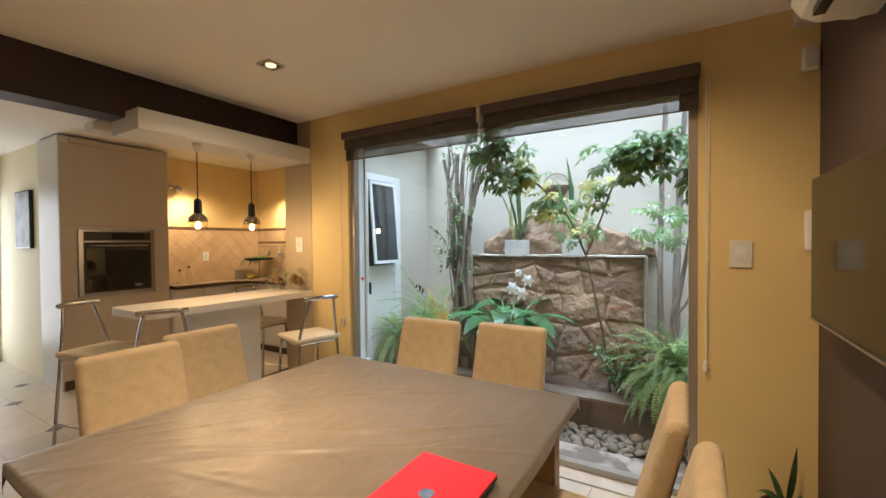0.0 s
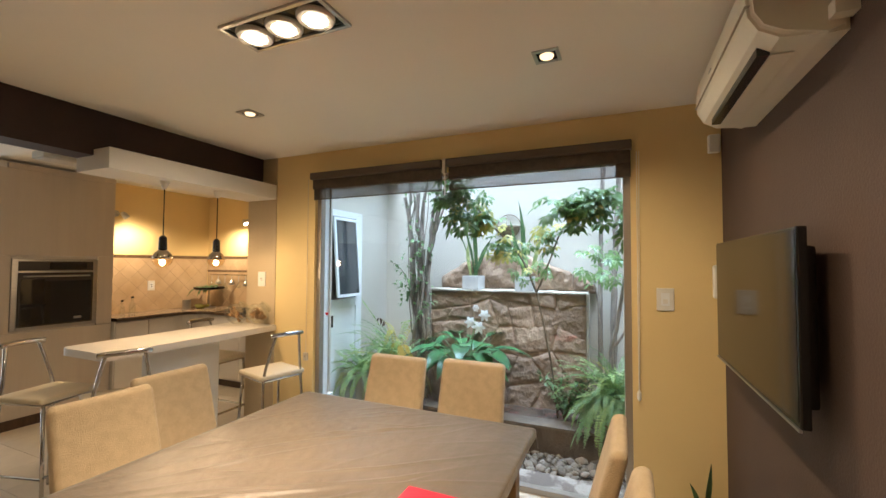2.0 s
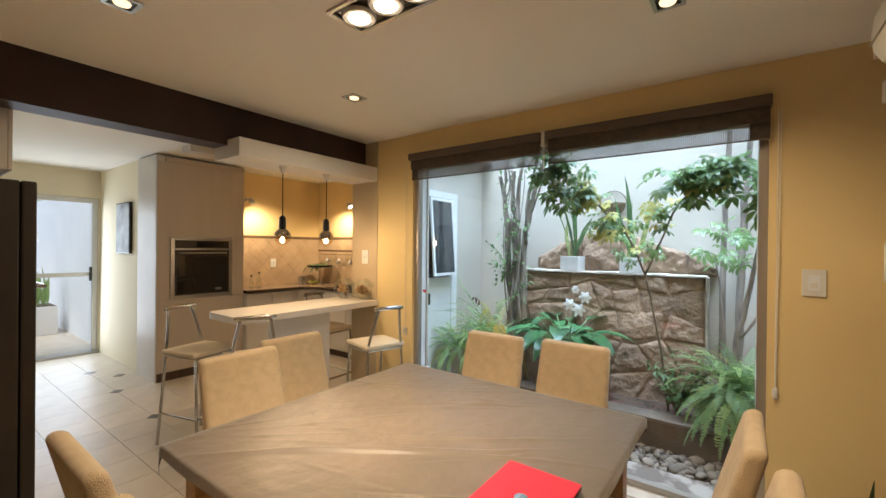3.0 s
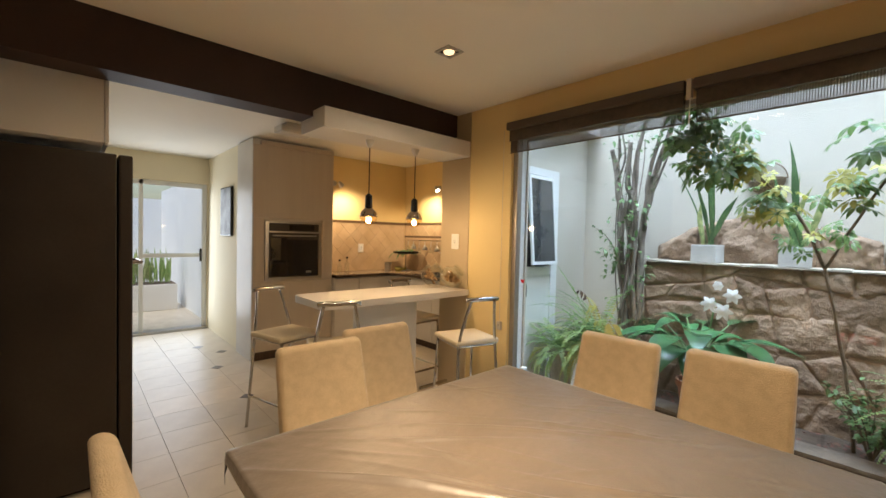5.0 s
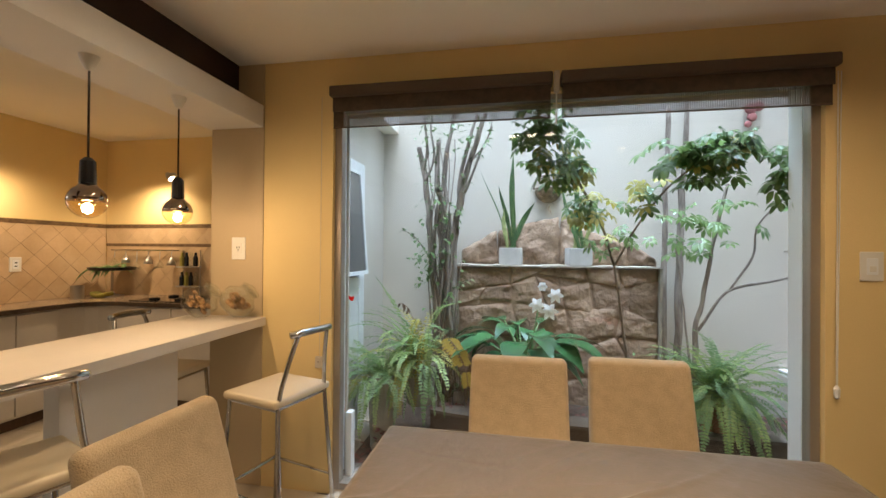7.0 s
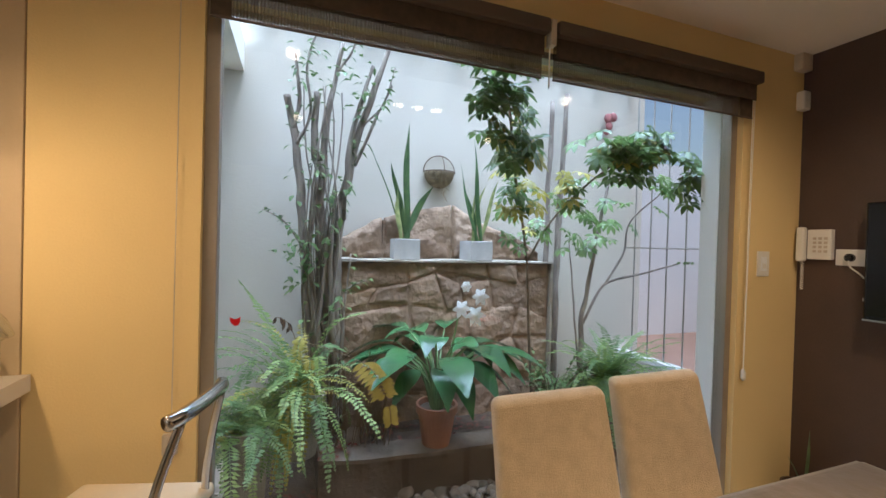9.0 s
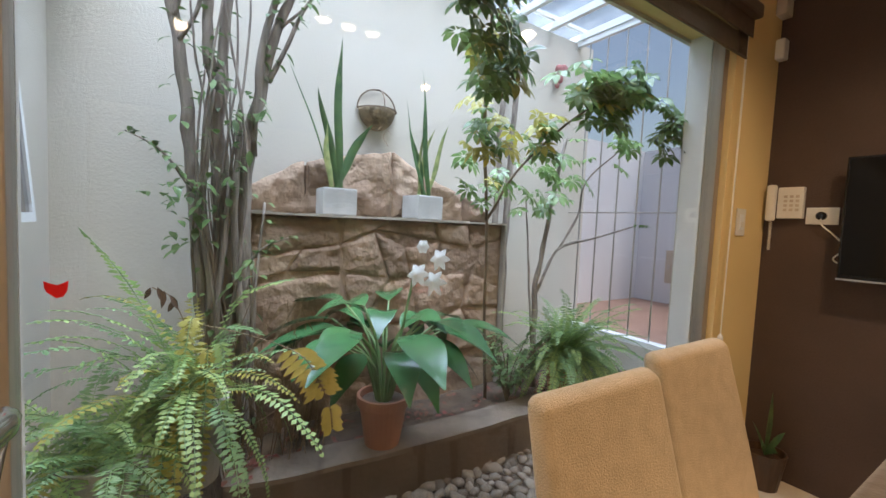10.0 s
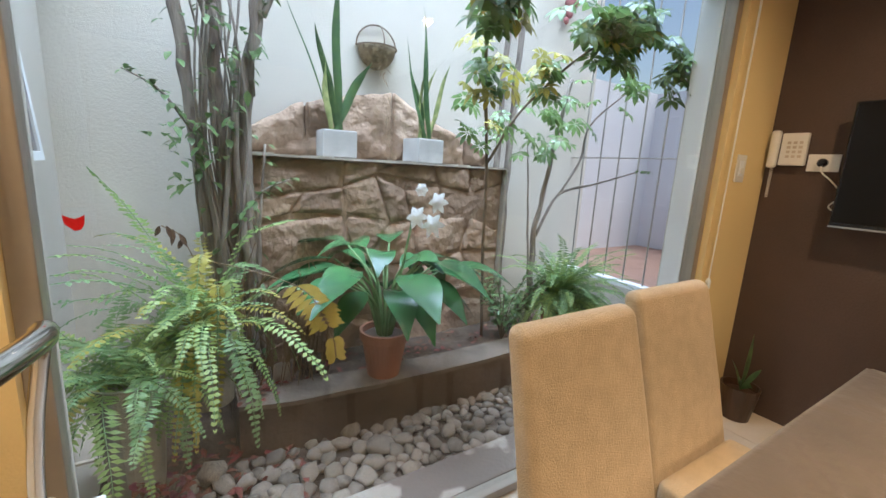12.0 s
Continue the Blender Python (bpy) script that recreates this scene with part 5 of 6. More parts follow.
t = thing("umbrella_shrub", "spreading umbrella tree with thin grey branches", "tree")
rng = random.Random(43)
limbs = (
    ([(-0.14, 5.02, 0.15), (-0.13, 5.06, 0.85), (-0.08, 5.07, 1.1), (0.0, 5.06, 1.6), (0.08, 5.05, 2.0)], [0.022, 0.018, 0.012], "trunk"),
    ([(-0.11, 5.06, 0.88), (0.09, 5.07, 1.18), (0.35, 4.95, 1.28), (0.60, 4.8, 1.38)], [0.012, 0.010, 0.006], "limb"),
    ([(0.10, 5.07, 1.18), (0.24, 5.03, 1.45), (0.27, 5.0, 1.70), (0.42, 4.85, 1.92)], [0.010, 0.008, 0.005], "limb"),
    ([(-0.17, 5.03, 0.5), (-0.23, 5.05, 1.16), (-0.28, 5.05, 1.55)], [0.009, 0.007, 0.004], "limb"),
)
for points, radii, kind in limbs:
    bm = bmesh.new()
    branch(points, radii, bm)
    part(kind, bm, M_BARK, t, smooth=True)
L = Leaves()
umbrella_crown(L, (0.42, 4.8, 1.95), (0.08, 0.06, 0.08), 8, rng, 0.09)
umbrella_crown(L, (-0.12, 4.92, 1.74), (0.17, 0.10, 0.12), 24, rng, 0.075)
umbrella_crown(L, (-0.28, 5.05, 1.55), (0.07, 0.06, 0.08), 7, rng, 0.07)
for k in range(10):
    L.blade((0.55 + rng.uniform(-0.1, 0.1), 4.7, 1.37), (rng.uniform(-1, 1), -0.3, 0.6), (0, 0, 1), 0.06, 0.03, 0.4, 3, 0.5, 0)
L.part("crown", [M_SCHEF], t)
t = thing("bare_trunk", "two straight bare grey trunks against the garden wall", "tree")
for pts, r in (([(-0.24, 5.42, 0.1), (-0.24, 5.42, 1.5), (-0.20, 5.44, 2.75)], [0.028, 0.024, 0.020]), ([(-0.12, 5.44, 0.1), (-0.11, 5.44, 1.5), (-0.04, 5.46, 2.85)], [0.032, 0.027, 0.020])):
    bm = bmesh.new()
    branch(pts, r, bm, 8, 10)
    part("trunk", bm, M_BARK, t, smooth=True)

# low shrub, trailing plants, litter
t = thing("low_shrub", "low straggling shrub with small pale leaves", "plant", (-0.52, 4.88, 0.21))
rng = random.Random(51)
L, S = Leaves(), bmesh.new()
for k in range(26):
    a, ln = rng.uniform(0, 6.3), rng.uniform(0.25, 0.5)
    tip = (math.cos(a) * ln * 0.6, math.sin(a) * ln * 0.45 - 0.03, ln)
    pts = curve_points([(0, 0, 0), (tip[0] * 0.4, tip[1] * 0.4, tip[2] * 0.6), tip], 5)
    tube(pts, 0.003, 5, bm=S)
    for i in range(18):
        p = pts[rng.randrange(3, len(pts))]
        L.blade(p, (rng.uniform(-1, 1), rng.uniform(-1, 0.4), rng.uniform(-0.2, 0.8)), (0, 0, 1), rng.uniform(0.04, 0.075), 0.024, 0.3, 3, 0.45, 0, 0.2)
L.part("leaves", [M_IVY], t)
part("stems", S, M_STEM, t)
t = thing("dry_stalks", "tangle of dry brown stalks and hanging roots", "plant", (-1.95, 4.93, 0.24))
S = bmesh.new()
for k in range(70):
    x, y, h = rng.uniform(-0.2, 0.25), rng.uniform(-0.12, 0.1), rng.uniform(0.25, 0.72)
    tube(curve_points([(x, y, 0), (x + rng.uniform(-0.06, 0.06), y - 0.03, h * 0.6), (x + rng.uniform(-0.12, 0.12), y - 0.06, h)], 4), 0.0022, 4, bm=S)
part("stalks", S, M_DRY, t)
t = thing("yellow_frond", "yellowing fern frond hanging from a thin stalk", "plant", (-1.90, 4.42, 0.80))
L, S = Leaves(), bmesh.new()
pts = curve_points([(-0.36, 0.36, 0.12), (-0.18, 0.16, 0.10), (-0.03, 0.02, 0.05), (0.04, 0.0, -0.06), (0.08, 0.0, -0.16), (0.09, 0.0, -0.24)], 6)
tube(pts, 0.002, 5, bm=S)
for i in range(11, len(pts)):
    if 20 < i < 24:
        continue
    w = 0.085 if i < 20 else 0.045
    for sg in (-1, 1):
        L.blade(pts[i], (sg, -0.25, -0.25 + 0.2 * sg), (0, -1, 0.3), w * rng.uniform(0.75, 1.1), 0.026, 0.15, 4, 0.5, 0, 0.1)
L.part("leaflets", [M_YFROND], t)
part("stalk", S, M_DRY, t)
t = thing("window_sticker", "small red torn heart-shaped sticker on the window glass", "sticker", (-2.487, GLASS_Y - 0.0045, 1.18))
bm = bmesh.new()
ring = [(0.0, -0.036), (0.022, -0.03), (0.034, -0.008), (0.038, 0.034), (0.022, 0.024), (0.004, 0.016), (-0.012, 0.022), (-0.036, 0.034), (-0.034, 0.008), (-0.028, -0.01), (-0.012, -0.024)]
mid = bm.verts.new((0, -0.001, 0))
vs = [bm.verts.new((x * 0.48, 0, z * 0.48)) for x, z in ring]
for a, b in zip(vs, vs[1:] + vs[:1]):
    bm.faces.new((mid, a, b))
bmesh.ops.solidify(bm, geom=bm.faces[:], thickness=0.001)
part("film", bm, M_REDFLOWER, t)
L = Leaves()
for k in range(260):
    x, y = rng.uniform(-2.62, -1.9), rng.uniform(4.3, 4.9)
    L.blade((x, y, 0.0 if x < -2.14 or y < 4.72 else 0.25), (rng.uniform(-1, 1), rng.uniform(-1, 1), rng.uniform(0, 0.5)), (0, 0, 1), rng.uniform(0.03, 0.07), 0.028, 0.2, 2, 0.5, 0, 0.3)
for k in range(170):
    L.blade((rng.uniform(-1.9, 0.5), rng.uniform(4.86, 5.1), 0.225), (rng.uniform(-1, 1), rng.uniform(-1, 1), rng.uniform(0, 0.4)), (0, 0, 1), rng.uniform(0.03, 0.06), 0.025, 0.2, 2, 0.5, 0, 0.3)
tagged(new("leaf_litter", L.mesh("leaf_litter", [M_DEAD])), "scattered dry brown and reddish fallen leaves", "leaf litter", "", "stuff")

t = thing("red_leaf_plant", "small dark red leafy plant low in the garden corner", "plant", (-2.40, 4.55, -0.02))
L, S = Leaves(), bmesh.new()
for k in range(16):
    a, h = rng.uniform(0, 6.3), rng.uniform(0.08, 0.24)
    pts = curve_points([(0, 0, 0), (math.cos(a) * 0.05, math.sin(a) * 0.05, h * 0.7), (math.cos(a) * 0.13, math.sin(a) * 0.13, h)], 4)
    tube(pts, 0.002, 5, bm=S)
    for i in range(6):
        L.blade(pts[rng.randrange(2, len(pts))], (rng.uniform(-1, 1), rng.uniform(-1, 0.5), rng.uniform(-0.3, 0.6)), (0, 0, 1), rng.uniform(0.03, 0.05), 0.024, 0.3, 3, 0.5, rng.randrange(2), 0.2)
L.part("leaves", [M_MAROON, M_DEAD], t)
part("stems", S, M_STEM, t)

t = thing("pot_shard", "curved white shard of a broken pot", "shard", (-1.93, 4.84, 0.24), 25)
bm = bmesh.new()
rows = [[bm.verts.new((0.055 * math.cos(a) * (1 - 0.2 * z), 0.055 * math.sin(a), 0.0 + z * 0.11)) for a in (0.3 + 0.3 * i for i in range(8))] for z in (0, 0.5, 1)]
for a, b in zip(rows, rows[1:]):
    for i in range(7):
        bm.faces.new((a[i], a[i + 1], b[i + 1], b[i]))
bmesh.ops.solidify(bm, geom=bm.faces[:], thickness=0.008)
part("shard", bm, M_PLASTIC, t, smooth=True)
t = thing("dead_sprig", "dark withered sprig standing above the fern", "twig", (-2.31, 4.72, 0.6))
part("stalk", tube(curve_points([(0.12, 0.1, 0), (0.06, 0.04, 0.25), (0, 0, 0.42), (-0.06, -0.02, 0.47)], 5), 0.002, 5), M_DRY, t)
L = Leaves()
for dx, dz, tx, ln in ((-0.065, 0.0, -0.5, 0.04), (-0.045, 0.0, 0.3, 0.05), (-0.025, -0.012, -0.15, 0.06), (-0.008, -0.03, 0.5, 0.055), (0.0, -0.05, -0.4, 0.04)):
    L.blade((dx, -0.02, 0.47 + dz), (tx, -0.3, -1), (0.4, -1, 0), ln, 0.02, 0.1, 4, 0.5, 0, 0.6)
L.part("leaves", [M_LEG], t)

t = thing("wall_basket", "half-round wire wall basket with a coco liner", "hanging basket", (-1.2, 5.545, 2.06))
bm = bmesh.new()
rows = []
for j in range(7):
    el = j / 6 * math.pi / 2
    rows.append([bm.verts.new((0.125 * math.cos(el) * math.cos(a), -0.125 * math.cos(el) * math.sin(a), -0.13 * math.sin(el))) for a in (math.pi * i / 12 for i in range(13))])
for a, b in zip(rows, rows[1:]):
    for i in range(12):
        bm.faces.new((a[i], a[i + 1], b[i + 1], b[i]))
bm.faces.new(rows[0])
part("liner", bm, M_COCO, t, smooth=True)
part("hoop", tube([(0.135 * math.cos(a), -0.01, 0.135 * math.sin(a)) for a in (math.pi * i / 16 for i in range(17))], 0.005, 8), M_STEM, t)
part("rim", tube([(0.132 * math.cos(a), -0.132 * math.sin(a), 0.0) for a in (math.pi * i / 16 for i in range(17))], 0.005, 8), M_STEM, t)
part("rib", tube([(0, -0.134 * math.sin(a), 0.134 * math.cos(a)) for a in (math.pi / 2 * i / 8 for i in range(9))], 0.004, 8), M_STEM, t)
L = Leaves()
for k in range(60):
    z = -0.12 - rng.random() * 0.75
    L.blade((rng.gauss(0.01, 0.012), -0.10 - 0.15 * min(1, -z / 0.7), z), (rng.uniform(-1, 1), -0.4, -0.8), (0, -1, 0), 0.05, 0.005, 0.2, 2, 0.5, 0)
L.part("trailing_vine", [M_DRY], t)
t = thing("wall_ornament", "small faded red ornament hung high on the garden wall", "ornament", (0.50, 5.53, 2.66))
bm = bmesh.new()
for dx, dz, r in ((-0.03, 0.05, 0.05), (0.03, 0.07, 0.045), (-0.02, -0.02, 0.04), (-0.05, -0.08, 0.03)):
    bmesh.ops.create_icosphere(bm, subdivisions=2, radius=r, matrix=Matrix.Translation((dx, -0.02, dz)) @ Matrix.Diagonal((1, 0.4, 1, 1)))
part("body", bm, material("faded_red", (0.42, 0.16, 0.16), 0.8, vary=0.2), t, smooth=True)

# ---- far patio door and what lies beyond ----
d = thing("door_2", "white aluminium glazed patio door with a middle rail", "door", (0, 0, 0), kind="structure")
DX = -7.79
for y0, y1 in ((1.75, 1.81), (2.82, 2.88), (2.02, 2.07)):
    part("door_frame", box(DX - 0.03, DX + 0.03, y0, y1, 0.03, 2.25, 0.004), M_WFRAME, d)
part("door_frame", box(DX - 0.03, DX + 0.03, 1.81, 2.82, 2.18, 2.25, 0.004), M_WFRAME, d)
part("threshold", box(-7.9, -7.69, 1.75, 2.88, 0.0, 0.03, 0.004), M_STEEL, d)
part("mid_rail", box(DX - 0.025, DX + 0.025, 2.07, 2.82, 1.115, 1.175, 0.004), M_WFRAME, d)
part("lock", box(DX + 0.025, DX + 0.045, 2.785, 2.815, 1.05, 1.25, 0.003), M_BLACK, d)
for y0, y1, z0, z1 in ((1.81, 2.02, 0.03, 2.18), (2.07, 2.82, 0.03, 1.115), (2.07, 2.82, 1.175, 2.18)):
    pn = part("pane", box(DX - 0.003, DX + 0.003, y0, y1, z0, z1), M_GLASS, d)
    pn.visible_shadow = False
setting("patio", box(-16, -7.9, -2, 8, -0.12, -0.02), M_SILL, "pale paved patio outside the far door", "patio")
setting("wall_patio_west", box(-13.2, -13.0, -2, 6, -0.12, 2.3), M_COOLWALL, "white patio wall", "wall")
setting("wall_patio_north", box(-13.0, -7.9, 3.0, 3.2, -0.12, 2.5), M_COOLWALL, "white patio wall beside the door", "wall")
t = thing("planter_box", "white planter box filled with tall green leaves", "planter", (-10.2, 2.35, -0.02))
part("box", box(-0.3, 0.3, -0.5, 0.5, 0, 0.5, 0.015), M_WHITE, t)
part("soil", box(-0.28, 0.28, -0.48, 0.48, 0.5, 0.505), M_SOIL, t)
L = Leaves()
rng = random.Random(61)
for k in range(60):
    L.blade((rng.uniform(-0.22, 0.22), rng.uniform(-0.42, 0.42), 0.5), (rng.uniform(-0.2, 0.2), rng.uniform(-0.2, 0.2), 1), (1, rng.uniform(-1, 1), 0), rng.uniform(0.4, 0.75), 0.05, 0.0, 5, 0.45, rng.randrange(2), 0.2)
L.part("leaves", [M_FERN2, M_SNAKE2], t)

# ---- small things on the walls ----
t = thing("wall_plate", "cream double socket and switch plate on the yellow wall", "socket", (0.207, 3.948, 1.417))
part("plate", box(-0.049, 0.049, -0.008, 0, -0.071, 0.071, 0.004), M_PLASTIC, t)
part("insert", box(-0.024, 0.024, -0.011, -0.008, -0.04, 0.04, 0.002), M_WFRAME, t)
part("rocker", box(-0.014, 0.014, -0.015, -0.011, -0.026, 0.002, 0.002), M_PLASTIC, t)
t = thing("pillar_socket", "white socket plate on the white pillar", "socket", (-3.215, 3.943, 1.481))
part("plate", box(-0.047, 0.047, -0.008, 0, -0.07, 0.07, 0.004), M_PLASTIC, t)
part("insert", box(-0.024, 0.024, -0.011, -0.008, -0.035, 0.035, 0.002), M_PLASTIC, t)
for sx, sz in ((-0.008, 0.006), (0.008, 0.006), (0, -0.01)):
    part("slot", box(sx - 0.002, sx + 0.002, -0.0115, -0.011, sz - 0.006, sz + 0.006), M_BLACK, t)
t = thing("motion_sensor", "small white alarm sensor in the wall corner", "sensor", (0.478, 3.948, 2.37))
part("body", box(-0.032, 0.032, -0.045, 0, -0.055, 0.055, 0.012, seg=3), M_PLASTIC, t)
t = thing("junction_cover", "beige cable junction box under the ceiling", "junction box", (0.46, 3.948, 2.585))
part("body", box(-0.045, 0.045, -0.05, 0, -0.045, 0.05, 0.008), M_SILL, t)
t = thing("wall_telephone", "white push-button wall telephone with a coiled cord", "telephone", (0.518, 3.845, 1.535))
part("base", box(-0.035, 0, -0.075, 0.04, -0.085, 0.085, 0.008), M_PLASTIC, t)
part("handset", box(-0.062, -0.02, 0.043, 0.085, -0.10, 0.10, 0.016, seg=3), M_PLASTIC, t)
for i in range(3):
    for j in range(4):
        part("button", box(-0.040, -0.035, -0.058 + 0.026 * i, -0.042 + 0.026 * i, -0.045 + 0.024 * j, -0.031 + 0.024 * j, 0.002), M_SILL, t)
part("cord", tube([(-0.03 + 0.008 * math.cos(a), 0.062 + 0.006 * math.sin(a), -0.1 - a * 0.0018) for a in (0.5 * i for i in range(180))], 0.0022, 5), M_PLASTIC, t)
t = thing("wall_outlet", "white outlet plate with a black plug and cable", "socket", (0.518, 3.697, 1.466))
part("plate", box(-0.009, 0, -0.066, 0.066, -0.044, 0.044, 0.004), M_PLASTIC, t)
part("plug", lathe([(0.022, 0), (0.022, 0.018), (0.014, 0.028)], 14), M_BLACK, t).matrix_basis = pose(-0.009, 0.0, 0.0, 0, -90, 0)
part("cable", tube(curve_points([(-0.03, 0.0, -0.01), (-0.03, -0.01, -0.05), (-0.02, -0.05, -0.09), (-0.015, -0.10, -0.16), (-0.012, -0.06, -0.22), (-0.02, -0.13, -0.26)], 6), 0.004, 7), M_PLASTIC, t)
t = thing("picture", "small framed grey picture on the corridor wall", "picture", (-6.62, 2.893, 1.797))
part("frame", box(-0.25, 0.25, -0.035, 0, -0.33, 0.33, 0.004), M_BLACK, t)
part("print", box(-0.235, 0.235, -0.0365, -0.035, -0.315, 0.315), material("grey_print", (0.35, 0.37, 0.40), 0.5, vary=0.3, mix_scale=5), t)
t = thing("kitchen_ceiling_lamp", "rectangular steel ceiling lamp near the oven cabinet", "ceiling light", (-4.66, 3.0, TOP))
part("rod", box(-0.05, 0.05, -0.10, 0.10, -0.04, 0, 0.003), M_STEEL, t)
part("housing", box(-0.10, 0.10, -0.17, 0.17, -0.105, -0.04, 0.012), M_STEEL, t)
part("diffuser", box(-0.08, 0.08, -0.15, 0.15, -0.109, -0.105), M_LAMW, t)


def wall_spot(at, turn):
    t = thing("wall_spotlight", "small swivelling wall spotlight, lit", "wall lamp", at, turn, group="kitchen wall spotlights")
    part("mount", lathe([(0.04, 0), (0.04, 0.012), (0.03, 0.018)], 16), M_STEEL, t).matrix_basis = pose(0, 0, 0, -90, 0, 0) @ pose(0, 0, 0)
    part("arm", tube([(0, 0.0, 0), (0, 0.09, 0.0)], 0.008, 8), M_STEEL, t)
    h = part("head", lathe([(0.02, 0.0), (0.034, -0.03), (0.038, -0.08), (0.034, -0.08), (0.03, -0.04)], 16), M_STEEL, t)
    h.matrix_basis = pose(-0.02, 0.10, 0.01, 0, 45, 0)
    part("lamp", lathe([(0.0, -0.072), (0.03, -0.072), (0.03, -0.066)], 14), M_LAMP, h)
    return t


wall_spot((-5.88, 4.08, 2.25), -90)
wall_spot((-5.05, 5.36, 2.24), 180)

# ---- on the bar and the counter ----
def jar(x, y, r, h, fill, mat):
    t = thing("glass_jar", "round glass jar of biscuits lying tilted on the bar", "jar", (x, y, 1.0545), group="jars on the bar")
    t.matrix_basis = pose(x, y, 1.0545 + r * 0.62, 0, -48, 200)
    g = part("glass", lathe([(r * 0.7, 0), (r, h * 0.25), (r, h * 0.62), (r * 0.55, h * 0.88), (r * 0.55, h)], 24), M_JAR, t, smooth=True)
    part("lid", lathe([(r * 0.6, h), (r * 0.62, h + 0.012), (r * 0.2, h + 0.03), (0.001, h + 0.034)], 20), M_JAR, t, smooth=True)
    bm = bmesh.new()
    rg = random.Random(int(x * -100))
    for k in range(22):
        a, q = rg.uniform(0, 6.3), rg.uniform(0, r * 0.66)
        bmesh.ops.create_icosphere(bm, subdivisions=1, radius=0.024, matrix=Matrix.Translation((q * math.cos(a), q * math.sin(a), 0.022 + fill * h * rg.random())) @ Matrix.Diagonal((1, 0.8, 0.6, 1)))
    part("biscuits", bm, mat, t, "golden brown biscuits", True)
    return t


M_BISCUIT = material("biscuit", (0.42, 0.24, 0.10), 0.8, vary=0.25, mix_scale=25)
jar(-3.40, 3.76, 0.10, 0.165, 0.4, M_BISCUIT)
jar(-3.19, 3.82, 0.10, 0.16, 0.45, M_BISCUIT)
t = thing("steel_canister", "brushed steel canister on the worktop", "canister", (-5.62, 4.86, 0.985))
part("body", lathe([(0.05, 0), (0.052, 0.005), (0.052, 0.13), (0.046, 0.13), (0.046, 0.02)], 20), M_STEEL, t, smooth=False)
t = thing("bananas", "bunch of yellow bananas on the worktop", "fruit", (-5.58, 5.06, 0.985))
for k in range(4):
    part("banana", tube(curve_points([(-0.09, 0.02 * k - 0.03, 0.05), (-0.03, 0.03 * k - 0.05, 0.02), (0.05, 0.03 * k - 0.05, 0.022), (0.10, 0.02 * k - 0.03, 0.05)], 4), [0.008] + [0.018] * 11 + [0.006], 8), M_YLEAF, t, smooth=True)
t = thing("plant_stand", "chrome stand carrying a dark tray of leafy greens", "plant stand", (-5.55, 5.14, 0.985))
part("base", lathe([(0.10, 0), (0.10, 0.012), (0.03, 0.025), (0.016, 0.05)], 20), M_STEEL, t)
part("post", tube([(0, 0, 0.02), (0, 0, 0.27)], 0.012, 10), M_CHROME, t)
part("tray", lathe([(0.02, 0.262), (0.19, 0.27), (0.20, 0.30), (0.185, 0.30), (0.17, 0.282)], 24), M_BLACK, t)
L = Leaves()
rng = random.Random(71)
for k in range(46):
    a = rng.uniform(0, 6.3)
    L.blade((rng.uniform(-0.1, 0.08), rng.uniform(-0.08, 0.08), 0.28), (math.cos(a) - 0.4, math.sin(a), rng.uniform(0.1, 0.9)), (0, 0, 1), rng.uniform(0.14, 0.26), 0.045, rng.uniform(0.2, 0.7), 4, 0.45)
L.part("greens", [M_FERN], t)

rack = thing("hanging_rail", "steel wall rail with hanging glasses and ladles", "utensil rail", (-5.35, 5.352, 1.46))
part("rail", tube([(-0.42, -0.03, 0), (0.42, -0.03, 0)], 0.007, 8), M_CHROME, rack)
for k, h in enumerate((0.13, 0.10, 0.17, 0.11, 0.15, 0.12)):
    x = -0.36 + 0.14 * k
    part("hook", tube([(x, -0.03, 0.008), (x, -0.045, -0.02)], 0.003, 6), M_CHROME, rack)
    part("utensil", lathe([(0.006, -h + 0.05), (0.034, -h), (0.040, -h - 0.035), (0.034, -h - 0.035), (0.01, -h - 0.01)], 14, at=(x, -0.05, 0)), M_STEEL if k % 2 else M_JAR, rack, smooth=True)
    part("handle", tube([(x, -0.048, -0.018), (x, -0.05, -h + 0.05)], 0.004, 6), M_STEEL, rack)

spice = thing("spice_rack", "small steel two-tier rack with jars and bottles", "rack", (-4.80, 5.30, 0.986))
for z in (0.10, 0.30):
    part("tier", box(-0.11, 0.11, -0.05, 0.05, z, z + 0.012, 0.002), M_STEEL, spice)
    for k in range(4):
        part("jar", lathe([(0.022, 0), (0.022, 0.09), (0.012, 0.11), (0.012, 0.14), (0.001, 0.141)], 12, at=(-0.08 + 0.053 * k, 0, z + 0.0125)), (M_BLACK, M_YLEAF, M_BLACK, M_JAR)[(k + (z > 0.2)) % 4], spice)
for sx in (-0.1, 0.1):
    part("upright", tube([(sx, 0.04, 0), (sx, 0.04, 0.48)], 0.006, 8), M_CHROME, spice)


def bottle(x, y, z, r, h, mat, label):
    t = thing("bottle", label, "bottle", (x, y, z), group="bottles in the kitchen")
    part("glass", lathe([(r, 0), (r, h * 0.6), (r * 0.4, h * 0.75), (r * 0.38, h)], 16), mat, t, smooth=True)
    part("cap", lathe([(r * 0.45, h), (r * 0.45, h + 0.02), (0.001, h + 0.021)], 12), M_BLACK, t)


